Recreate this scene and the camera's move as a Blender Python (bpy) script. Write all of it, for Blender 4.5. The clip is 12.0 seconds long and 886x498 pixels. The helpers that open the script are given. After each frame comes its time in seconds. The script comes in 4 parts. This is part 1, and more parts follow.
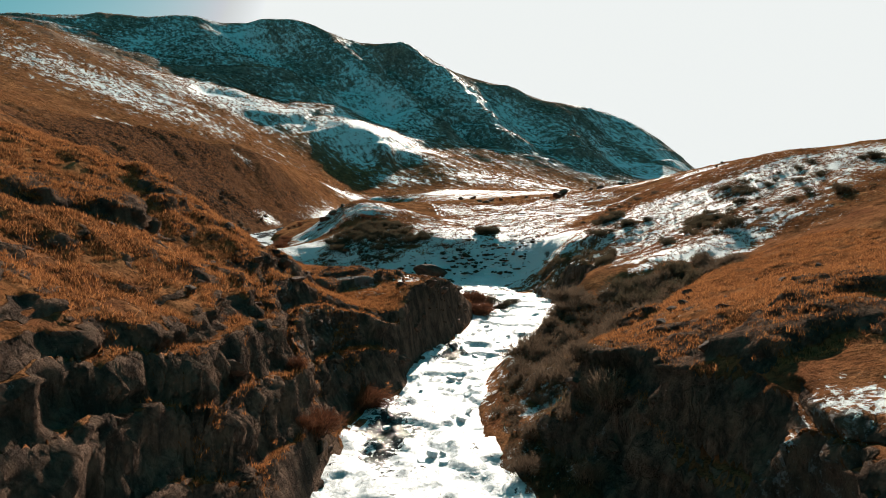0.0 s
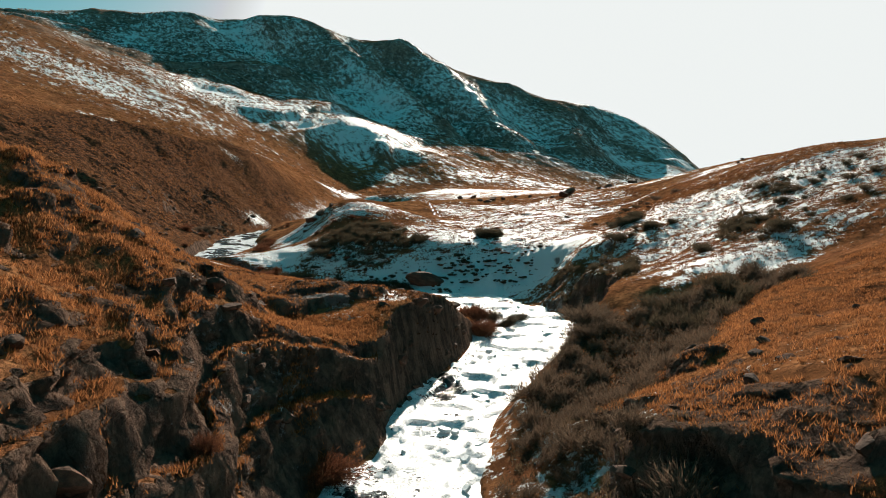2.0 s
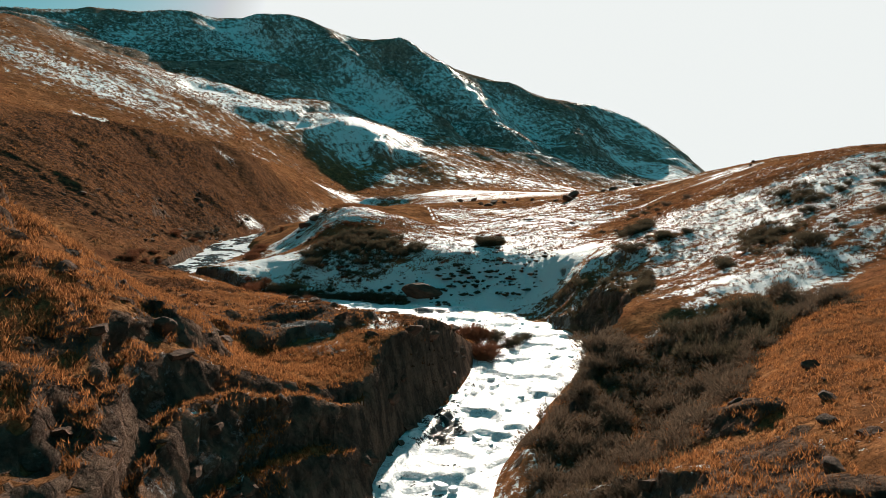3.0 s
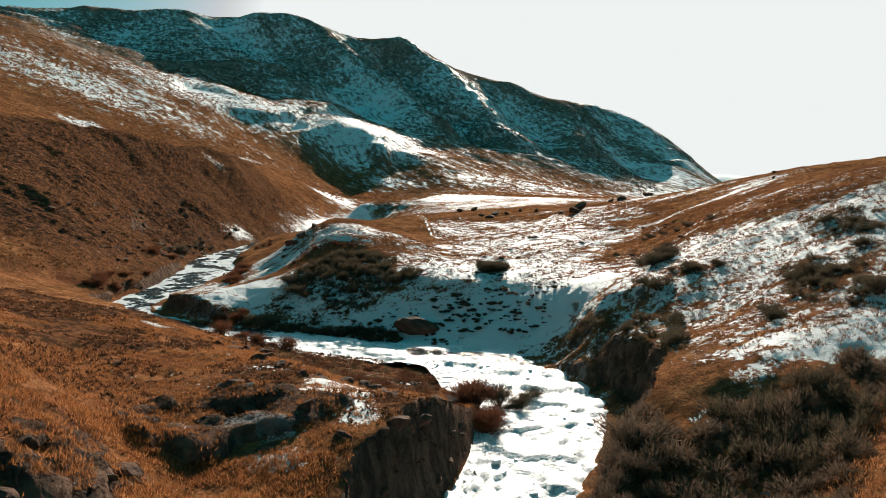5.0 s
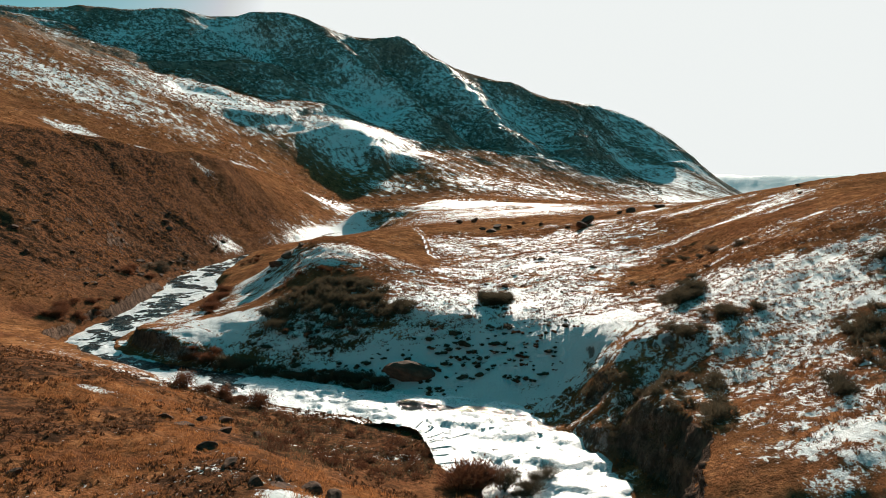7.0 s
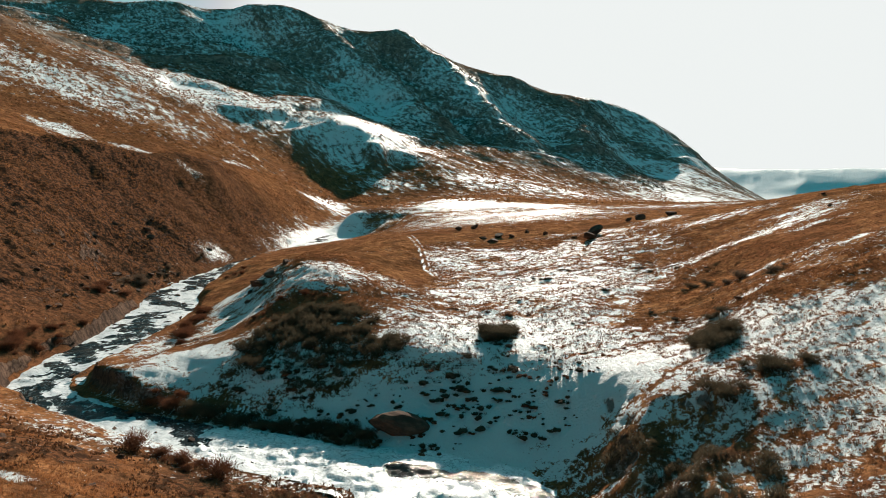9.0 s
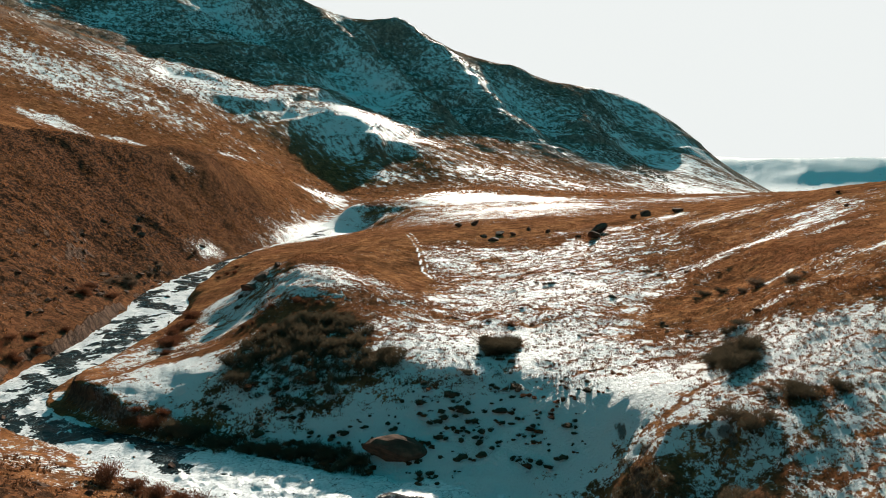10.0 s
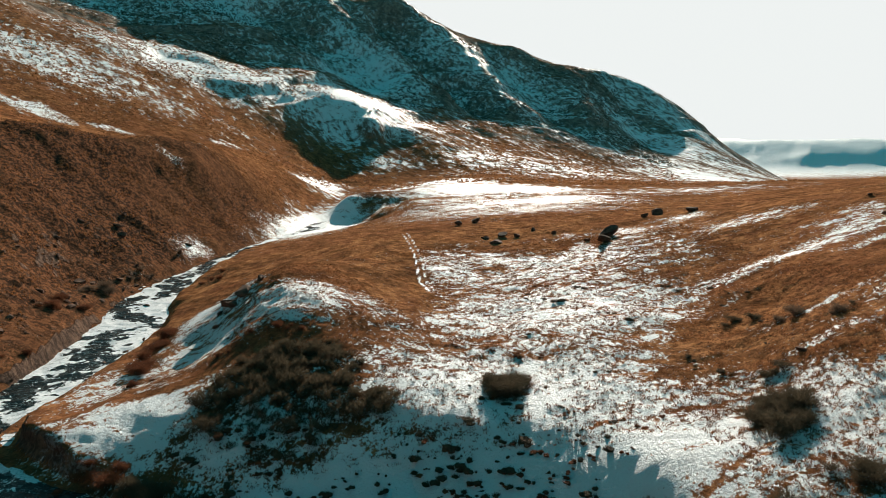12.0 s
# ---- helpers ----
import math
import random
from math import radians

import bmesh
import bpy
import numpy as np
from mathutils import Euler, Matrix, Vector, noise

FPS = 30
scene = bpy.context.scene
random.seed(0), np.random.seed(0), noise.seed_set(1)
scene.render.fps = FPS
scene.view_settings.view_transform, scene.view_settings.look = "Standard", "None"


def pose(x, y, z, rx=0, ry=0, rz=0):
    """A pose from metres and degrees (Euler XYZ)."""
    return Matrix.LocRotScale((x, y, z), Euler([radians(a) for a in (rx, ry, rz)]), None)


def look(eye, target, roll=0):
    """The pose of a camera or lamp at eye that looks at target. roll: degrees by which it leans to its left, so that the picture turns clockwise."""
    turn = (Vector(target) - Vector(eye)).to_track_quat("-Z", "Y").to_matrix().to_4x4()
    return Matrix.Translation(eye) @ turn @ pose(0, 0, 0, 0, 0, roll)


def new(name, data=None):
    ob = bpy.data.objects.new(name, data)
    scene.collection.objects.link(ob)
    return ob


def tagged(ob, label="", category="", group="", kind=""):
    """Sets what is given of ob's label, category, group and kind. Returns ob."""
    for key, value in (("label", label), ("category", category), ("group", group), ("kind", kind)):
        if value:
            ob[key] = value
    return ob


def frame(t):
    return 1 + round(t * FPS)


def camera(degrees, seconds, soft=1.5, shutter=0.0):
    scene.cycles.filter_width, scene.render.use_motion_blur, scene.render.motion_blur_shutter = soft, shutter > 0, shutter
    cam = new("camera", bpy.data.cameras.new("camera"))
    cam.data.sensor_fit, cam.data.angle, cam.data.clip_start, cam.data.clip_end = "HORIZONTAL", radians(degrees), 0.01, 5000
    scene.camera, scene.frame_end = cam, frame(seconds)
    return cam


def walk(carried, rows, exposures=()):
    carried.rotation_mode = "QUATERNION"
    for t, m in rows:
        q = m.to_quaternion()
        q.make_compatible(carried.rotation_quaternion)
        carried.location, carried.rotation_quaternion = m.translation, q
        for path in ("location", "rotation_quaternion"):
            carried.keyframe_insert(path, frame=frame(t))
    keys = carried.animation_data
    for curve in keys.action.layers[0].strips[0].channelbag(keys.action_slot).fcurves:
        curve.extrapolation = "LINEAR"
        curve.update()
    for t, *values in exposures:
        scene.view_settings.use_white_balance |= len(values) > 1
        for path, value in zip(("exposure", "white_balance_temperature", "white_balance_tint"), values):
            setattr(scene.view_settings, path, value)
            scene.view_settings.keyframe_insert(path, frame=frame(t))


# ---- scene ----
cam = camera(67.7, 12.0, soft=0.8)
METRES, EYE, TILT, LEAN, TURN = 100.0, 21.0, -5.0, 0.0, 0.0
ROWS = [
    (0.0, 0.0, 0.0, 0.0, 0.0, 0.0, 0.0),
    (0.5, 0.0022, 0.0497, 0.002, 0.0, -0.0, -0.01),
    (1.0, 0.0045, 0.0984, 0.0046, 0.01, -0.01, -0.04),
    (1.5, 0.0069, 0.1459, 0.0083, 0.01, -0.02, -0.06),
    (2.0, 0.0091, 0.1927, 0.0133, 0.01, -0.04, -0.06),
    (2.5, 0.0109, 0.2388, 0.0231, 0.02, -0.08, -0.06),
    (3.0, 0.0123, 0.2822, 0.0366, 0.02, -0.11, -0.07),
    (5.0, 0.0186, 0.4371, 0.0955, 0.04, -0.22, -0.05),
    (5.5, 0.0202, 0.4751, 0.1103, 0.05, -0.24, -0.06),
    (6.0, 0.0219, 0.5134, 0.125, 0.05, -0.26, -0.06),
    (6.5, 0.0235, 0.5511, 0.14, 0.06, -0.29, -0.04),
    (7.0, 0.0252, 0.5885, 0.1549, 0.07, -0.31, -0.04),
    (9.0, 0.0317, 0.7354, 0.2139, 0.07, -0.92, -0.01),
    (9.5, 0.0328, 0.7707, 0.2291, 0.06, -1.41, 0.01),
    (10.0, 0.0339, 0.8057, 0.244, 0.06, -1.88, 0.03),
    (10.5, 0.0344, 0.8399, 0.2593, 0.05, -2.36, 0.04),
    (11.0, 0.0349, 0.8739, 0.2746, 0.05, -2.83, 0.04),
    (11.5, 0.0358, 0.9084, 0.2899, 0.06, -3.25, 0.08),
    (12.0, 0.0365, 0.943, 0.3052, 0.05, -3.52, 0.07),
]
walk(cam, [(t, pose(0, 0, EYE, TILT, LEAN, TURN) @ pose(METRES * x, METRES * y, METRES * z, 90 + pitch, roll, yaw)) for t, x, y, z, yaw, pitch, roll in ROWS])

# ---- sky, sun, exposure ----
SUN_AZIMUTH, SUN_HEIGHT = 9.0, 23.5      # degrees clockwise from +y, degrees above the horizon
world = bpy.data.worlds.new("sky")
scene.world = world
world.use_nodes = True
wn = world.node_tree.nodes
wl = world.node_tree.links
sky = wn.new("ShaderNodeTexSky")
sky.sky_type = "NISHITA"
sky.sun_disc = False
sky.sun_elevation, sky.sun_rotation = radians(SUN_HEIGHT), radians(SUN_AZIMUTH)
sky.altitude, sky.air_density, sky.dust_density, sky.ozone_density = 1500, 1.0, 6.0, 1.0
wn["Background"].inputs["Strength"].default_value = 0.58
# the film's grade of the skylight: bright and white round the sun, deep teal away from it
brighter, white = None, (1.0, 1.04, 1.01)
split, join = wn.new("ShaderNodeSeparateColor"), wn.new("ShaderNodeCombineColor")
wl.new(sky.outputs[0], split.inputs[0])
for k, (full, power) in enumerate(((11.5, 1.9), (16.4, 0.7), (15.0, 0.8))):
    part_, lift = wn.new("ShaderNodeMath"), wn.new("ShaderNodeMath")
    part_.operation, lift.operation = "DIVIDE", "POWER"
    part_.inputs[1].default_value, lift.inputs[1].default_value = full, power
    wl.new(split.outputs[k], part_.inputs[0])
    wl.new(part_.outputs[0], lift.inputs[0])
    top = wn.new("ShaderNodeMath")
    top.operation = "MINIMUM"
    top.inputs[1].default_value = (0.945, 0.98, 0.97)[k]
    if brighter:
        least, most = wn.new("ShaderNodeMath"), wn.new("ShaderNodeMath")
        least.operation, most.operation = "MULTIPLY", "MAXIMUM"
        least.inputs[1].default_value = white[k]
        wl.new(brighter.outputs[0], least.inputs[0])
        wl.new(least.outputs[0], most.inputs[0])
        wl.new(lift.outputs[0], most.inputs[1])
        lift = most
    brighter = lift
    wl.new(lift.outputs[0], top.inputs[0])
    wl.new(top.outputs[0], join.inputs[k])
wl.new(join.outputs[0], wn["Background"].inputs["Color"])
sun_data = bpy.data.lights.new("sun", "SUN")
sun_data.energy, sun_data.angle, sun_data.color = 5.0, radians(0.5), (1.0, 0.885, 0.75)
sun = new("sun", sun_data)
sa, se = radians(SUN_AZIMUTH), radians(SUN_HEIGHT)
sun.matrix_world = look((0, 0, 300), (-300 * math.sin(sa) * math.cos(se), -300 * math.cos(sa) * math.cos(se), 300 - 300 * math.sin(se)))
scene.view_settings.exposure = 0.65


# ---- noise on arrays ----
def lattice(ix, iy, seed):
    h = (ix.astype(np.int64) * 374761393 + iy.astype(np.int64) * 668265263 + seed * 974634777) & 0xFFFFFFFF
    h = ((h ^ (h >> 13)) * 1274126177) & 0xFFFFFFFF
    return ((h ^ (h >> 16)) & 0xFFFF) / 32767.5 - 1.0


def value_noise(x, y, seed=0):
    ix, iy = np.floor(x), np.floor(y)
    fx, fy = x - ix, y - iy
    fx, fy = fx * fx * fx * (fx * (fx * 6 - 15) + 10), fy * fy * fy * (fy * (fy * 6 - 15) + 10)
    a, b = lattice(ix, iy, seed), lattice(ix + 1, iy, seed)
    c, d = lattice(ix, iy + 1, seed), lattice(ix + 1, iy + 1, seed)
    return (a + (b - a) * fx) * (1 - fy) + (c + (d - c) * fx) * fy


def fractal(x, y, size, octaves=4, seed=0, gain=0.5, ridged=False):
    total, amp, norm = 0.0, 1.0, 0.0
    for k in range(octaves):
        c, s = math.cos(0.7 * k + seed), math.sin(0.7 * k + seed)
        v = value_noise((x * c - y * s) / size + 17.3 * k, (x * s + y * c) / size - 9.1 * k, seed + k)
        total = total + amp * ((1 - 2 * np.abs(v)) if ridged else v)
        norm += amp
        amp *= gain
        size *= 0.5
    return total / norm


def step(a, b, v):
    u = np.clip((v - a) / (b - a), 0, 1)
    return u * u * (3 - 2 * u)


# ---- the lie of the land: break lines of the upland (x, y, z) ----
LINES = [
    # near hill on the river's right bank: rim, crest, back slope
    [(-24, -120, 14), (-20, 0, 12), (-18, 44, 12.2), (-19.4, 50, 13.4), (-20, 60, 13.6), (-18.7, 66, 14), (-17, 78, 11), (-16.5, 84, 8.8)],
    [(-18, 84, 9.2), (-23.5, 82, 14.6), (-30, 78, 20), (-40, 80, 24.5), (-62, 85, 33), (-110, 90, 48), (-200, 90, 75)],
    [(-26, 30, 17), (-23.5, 61, 15.8), (-22.7, 69.7, 17)],
    [(-60, 0, 30), (-120, 0, 45), (-60, -150, 30)],
    [(-24, 96, 8.5), (-36, 108, 10.5), (-55, 118, 14), (-90, 125, 24), (-160, 130, 42)],
    # grass terrace above the bend, with the rock block at its tip
    [(-16, 86, 6.3), (-9, 88.6, 6.6), (-2.7, 93.7, 7.5), (2, 100, 7.4), (4.6, 106, 6.4), (5.6, 112, 4.2), (6.0, 118, 1.6)],
    [(-9, 104, 7.8), (-14, 117, 6.8), (-21, 126, 5.8), (-29, 134, 5.4), (-38, 137, 7.2), (-47, 147, 7.6), (-58, 150, 8.0), (-78, 165, 8.5)],
    [(-4, 121, 2.2), (-11, 131, 1.4), (-18, 139, 1.0), (-25, 146, 1.4)],
    [(4, 128, -1.2), (-4, 143, -1.4), (-14, 150, -1.2), (-26, 154, -0.4), (-38, 160, 0.8), (-50, 166, 2.2)],
    # shaded bank of the bend and the edge of the flat above it
    [(22, 150, -1.2), (14, 159, -1.2), (6, 162, -1.4), (-3, 167, -1.1), (-14, 172.5, -1.0), (-26, 175.5, -0.9), (-40, 178, 0.0)],
    [(30, 159, 8.8), (27, 165.5, 8.2), (22, 173.5, 7.6), (16, 175.5, 7.2), (11, 177, 7.0), (5, 179.5, 7.4), (-3, 182, 7.6), (-10, 187, 8.0), (-18, 192.5, 8.8), (-25, 196, 9.0), (-32, 190, 6.0), (-38, 187, 4.4), (-46, 187, 4.3), (-53, 186, 4.0)],
    [(-20, 202, 10.8), (-11.6, 204, 11.6), (-2, 205, 10.8), (9, 204, 10.8), (21.5, 203.6, 11.6)],
    [(24, 161, 3.2), (18, 166.5, 3.2), (11, 171.5, 3.8), (1, 174, 3.3), (-8, 176.5, 2.4), (-17.8, 178, 2.3), (-25, 181, 3.6), (-33, 183, 3.0)],
    # knoll and grass ridge behind it
    [(-51, 251, 6), (-40, 240, 14), (-31, 242, 17.5), (-25, 216, 16.4), (-17, 251, 16), (-13, 285, 16.5), (-13, 330, 15)],
    [(-58, 240, 2.5), (-60, 215, 2.0), (-54, 200, 2.4)],
    [(-46, 225, 5), (-42, 214, 5), (-36, 216, 9.5), (-31, 206, 10.0)],
    [(-62, 275, 5), (-50, 300, 10), (-52, 350, 9), (-45, 420, 5.5), (-26, 440, 7), (-24, 464, 6.5), (-56, 466, 4.5)],
    # snowy flat with the wheel track and the boulders
    [(13.5, 190, 9), (8, 215, 10.5), (-2, 251, 12.5), (19, 290, 16), (50, 280, 18.5), (65, 289, 21)],
    [(30, 200, 12), (36, 235, 14.5), (25, 255, 14)],
    [(-10, 395, 14), (-30, 486, 17.5), (-54, 488, 16.5), (-10, 480, 18), (20, 400, 18), (71, 464, 20), (0, 560, 22), (86, 360, 20), (131, 397, 21.8)],
    # hillside on the river's left bank
    [(37, 164, 11.8), (47, 170, 14.8), (55, 180, 18.6), (73, 189, 25.6), (91, 180, 31.8), (114, 170, 34), (150, 222, 38), (165, 175, 41), (260, 180, 54)],
    [(42.6, 175, 12.2), (40, 191, 11.3), (46, 210, 13.3), (51, 224, 14.3), (58, 206, 16.4)],
    [(36, 136, 7.0), (46, 140, 11.5), (59.5, 152, 18.2), (79, 172, 28.4)],
    [(72, 206, 24), (67, 239, 19), (90, 245, 27.5), (111, 262, 32.5), (122, 270, 34), (142, 347, 28.5), (180, 360, 32), (215, 430, 27), (300, 400, 42)],
    [(28.6, 161.7, 8.6), (27, 140, 6.5), (30, 125, 6.8), (38, 120, 9.6), (47, 121, 12.6), (70, 127, 20), (110, 125, 32)],
    # near hill on the left bank
    [(18, 40, 9.5), (16.5, 52, 8.5), (19.6, 58.5, 9.4), (21, 71, 6.6), (25, 75.5, 7.6), (29, 78.5, 8.8), (36, 87, 10), (44, 95, 10.8), (54, 104, 13.5)],
    [(10, 78, -1.4), (15, 81, -0.2), (20, 85, 1.2), (25, 90, 2.8), (30, 95, 4.6), (36, 99.5, 6.6), (45, 106, 9.4), (56, 113, 13)],
    [(18.5, 97, 2.4), (22, 99.5, 3.8), (26, 102.5, 5.0), (31, 106, 6.2), (37, 103.5, 8.6)],
    [(24.5, 113, 6.2), (27, 112.5, 7.2), (32, 111, 8.2), (37, 112.5, 9.8), (43, 116, 11.4)],
    [(19, 104, 2.8), (22, 108, 4.2)],
    [(21.6, 52, 11.2), (27, 54, 12), (40, 52, 14.5), (70, 60, 22), (140, 60, 42)],
    [(34, 76, 10), (49.6, 86.6, 13.4), (60, 90, 17.6), (110, 95, 30)],
    [(18, 0, 9), (22, 30, 11), (60, 10, 20), (140, 0, 40), (20, -120, 8), (80, -150, 22)],
]
FAR_LINES = [
    # spur beyond the upper stream: foot, slope, bench, nose
    [(-84, 219, 5.5), (-80, 233, 4), (-94, 254, 8), (-96, 276, 5.3), (-101, 295, 9), (-93, 321, 10.5), (-90, 352, 8), (-82, 400, 7.5), (-76, 470, 7)],
    [(-66, 490, 6), (-70, 530, 11), (-80, 590, 20), (-88, 640, 29)],
    [(-79, 222, 3.5), (-84, 193, 4.8), (-89.6, 208, 10.4), (-97, 200, 12.5), (-120, 205, 21)],
    [(-112, 235, 24), (-109, 265, 17.5), (-119, 288, 26), (-120.5, 335, 29.5), (-106, 400, 25), (-98, 480, 24)],
    [(-190, 240, 60), (-165, 290, 53), (-153, 330, 52), (-142, 357, 50.5), (-128, 390, 45.5), (-117, 410, 44.5), (-122, 450, 44.5), (-128, 500, 43), (-103, 540, 31), (-81, 570, 18)],
    [(-175, 350, 53), (-150, 400, 47), (-150, 450, 45.5), (-155, 510, 46)],
    [(-215, 384, 62), (-200, 480, 57), (-281, 420, 82), (-420, 420, 122), (-700, 400, 180)],
    # grass hillside and its shoulder
    [(-146, 600, 51), (-290, 650, 120), (-470, 700, 205), (-453, 800, 198), (-424, 850, 187), (-323, 900, 173), (-189, 905, 138), (-116, 895, 119), (-58, 885, 97), (54, 865, 68), (120, 840, 44), (178, 800, 21), (224, 760, 11)],
    [(-154, 870, 130), (-99, 770, 91), (-58, 720, 68)],
    [(35, 760, 48), (65, 690, 33), (100, 640, 22)],
    [(-79, 640, 27), (-79, 715, 52), (-20, 725, 51), (-20, 640, 23), (60, 600, 22), (200, 640, 17), (330, 720, 9), (420, 820, 0), (560, 1000, -25), (700, 1200, -50)],
    # ribs and gullies of the dark mountain, then its crest
    [(-601, 1190, 332), (-499, 1110, 269), (-401, 1020, 217)],
    [(-434, 1200, 325), (-340, 1110, 257), (-249, 1030, 204), (-171, 960, 156)],
    [(-392, 1215, 308), (-286, 1140, 232), (-154, 1050, 171), (-80, 975, 121)],
    [(-214, 1200, 304), (-144, 1105, 236), (-67, 1010, 170), (6, 935, 109)],
    [(-148, 1215, 268), (-57, 1125, 184), (14, 1030, 119), (52, 960, 85)],
    [(-37, 1200, 262), (15, 1095, 191), (62, 995, 121), (101, 915, 68)],
    [(75, 1215, 212), (106, 1120, 140), (145, 1010, 74)],
    [(166, 1195, 183), (198, 1080, 120), (209, 970, 65), (220, 890, 32)],
    [(272, 1215, 170), (279, 1105, 97), (281, 1000, 44)],
    [(355, 1195, 130), (346, 1075, 76), (324, 960, 36)],
    [(-980, 1000, 325), (-751, 1200, 300), (-693, 1200, 324), (-607, 1200, 327), (-492, 1200, 329), (-434, 1200, 316), (-387, 1200, 294), (-329, 1200, 315), (-253, 1200, 311), (-176, 1200, 277), (-148, 1200, 254), (-128, 1200, 273), (-71, 1200, 282)],
    [(-71, 1200, 282), (-37, 1200, 258), (45, 1200, 216), (113, 1200, 208), (166, 1200, 181), (268, 1200, 170), (327, 1200, 145), (406, 1200, 98), (470, 1200, 46), (540, 1215, 10)],
    [(385, 1060, 58), (430, 1060, 26), (480, 1060, 6)],
    [(-700, 1600, 300), (-200, 1600, 240), (200, 1600, 120), (500, 1500, 20)],
    # open country past the mountain, and its pale plateau
    [(300, 600, 20), (600, 700, -25), (1000, 1000, -60), (900, 1600, -70), (1400, 1500, -60)],
    [(400, 3300, 84), (900, 3300, 82), (1300, 3200, 83), (1900, 3100, 84), (2600, 2600, 84), (600, 4300, 84), (1800, 4200, 86), (3000, 3400, 86)],
    [(400, 3000, -20), (900, 3000, -25), (1300, 2920, -25), (1900, 2820, -25)],
    [(3400, 1500, 90), (3500, 1400, 90)],
    [(-200, 3300, 120), (-1500, 2500, 260)],
    [(900, 2500, -60), (1500, 2350, -60), (2200, 2000, -50)],
    [(-1500, 500, 320), (-1500, -600, 200), (-400, -900, 90), (0, -1000, -20), (500, -900, 70), (1600, -500, 150), (1500, 400, 90), (0, -3000, 60), (3000, -1500, 120), (-3000, -500, 200), (-3000, -3000, 150)],
]
# river, going upstream: x, y, level, half width, then the run of the shelf and the steepness of the wall on its west and east side
RIVER = [
    (-6, -900, -22, 9), (2, -300, -9, 9), (-1, -60, -4.6, 8.5), (-2, 20, -3.4, 8.2), (-1.6, 49, -3.0, 8.0), (-2.4, 60, -2.9, 6.7), (-1.6, 67, -2.8, 5.6),
    (-0.2, 75, -2.7, 4.3), (1.5, 87, -2.6, 5.1), (5.3, 96, -2.5, 4.9), (9.5, 108, -2.4, 5.8), (13.6, 120, -2.3, 7.2), (15.2, 130, -2.2, 8.2),
    (13.0, 143, -2.1, 8.0), (7, 154, -2.0, 5.8), (-6, 158.3, -1.9, 3.9), (-19, 162, -1.8, 3.9), (-33, 168, -1.5, 3.9), (-46, 173, -1.0, 4.4),
]
UPPER_RIVER = [
    (-46, 173, -1.0, 4.4), (-62, 180, -0.5, 4.4), (-71, 192, 0.0, 4.8), (-70.5, 211, 0.3, 6.4), (-70, 234, 0.5, 7.6), (-76, 263, 0.8, 8.0), (-82, 288, 1.2, 6.6),
    (-81, 320, 1.6, 5.4), (-80, 348, 2.1, 3.8), (-74, 385, 2.8, 3.5), (-64, 430, 3.4, 4), (-64, 462, 3.9, 1.5),
]


def along(points, spacing):
    """Points with numbers after them, evened out along their line."""
    p = np.array(points, float)
    out = []
    for a, b in zip(p[:-1], p[1:]):
        n = max(1, int(np.ceil(np.hypot(*(b - a)[:2]) / spacing((a + b) / 2))))
        out += [a + (b - a) * k / n for k in range(n)]
    return np.array(out + [p[-1]])


def smooth_line(points, rounds=3):
    p = np.array(points, float)
    for _ in range(rounds):
        q = [p[0]]
        for a, b in zip(p[:-1], p[1:]):
            q += [0.75 * a + 0.25 * b, 0.25 * a + 0.75 * b]
        p = np.array(q + [p[-1]])
    return p


COURSE = smooth_line(RIVER + UPPER_RIVER[1:], 2)
support = [along(l, lambda m: max(7.0, 0.055 * np.hypot(m[0], m[1]))) for l in LINES] + [along(l, lambda m: max(12.0, 0.06 * np.hypot(m[0], m[1]))) for l in FAR_LINES]
SUPPORT = np.concatenate(support)
soft2 = (0.5 + 0.012 * np.minimum(np.hypot(SUPPORT[:, 0], SUPPORT[:, 1]), 700)) ** 2


def kernel(x, y):
    return np.sqrt((x[:, None] - SUPPORT[:, 0]) ** 2 + (y[:, None] - SUPPORT[:, 1]) ** 2 + soft2)


count = len(SUPPORT)
system = np.zeros((count + 1, count + 1))
system[:count, :count] = -kernel(SUPPORT[:, 0], SUPPORT[:, 1]) + 0.8 * np.eye(count)
system[count, :count] = system[:count, count] = 1
WEIGHTS = np.linalg.solve(system, np.append(SUPPORT[:, 2], 0))


def upland(x, y):
    out = np.empty(len(x))
    for k in range(0, len(x), 20000):
        out[k:k + 20000] = -kernel(x[k:k + 20000], y[k:k + 20000]) @ WEIGHTS[:-1] + WEIGHTS[-1]
    return out


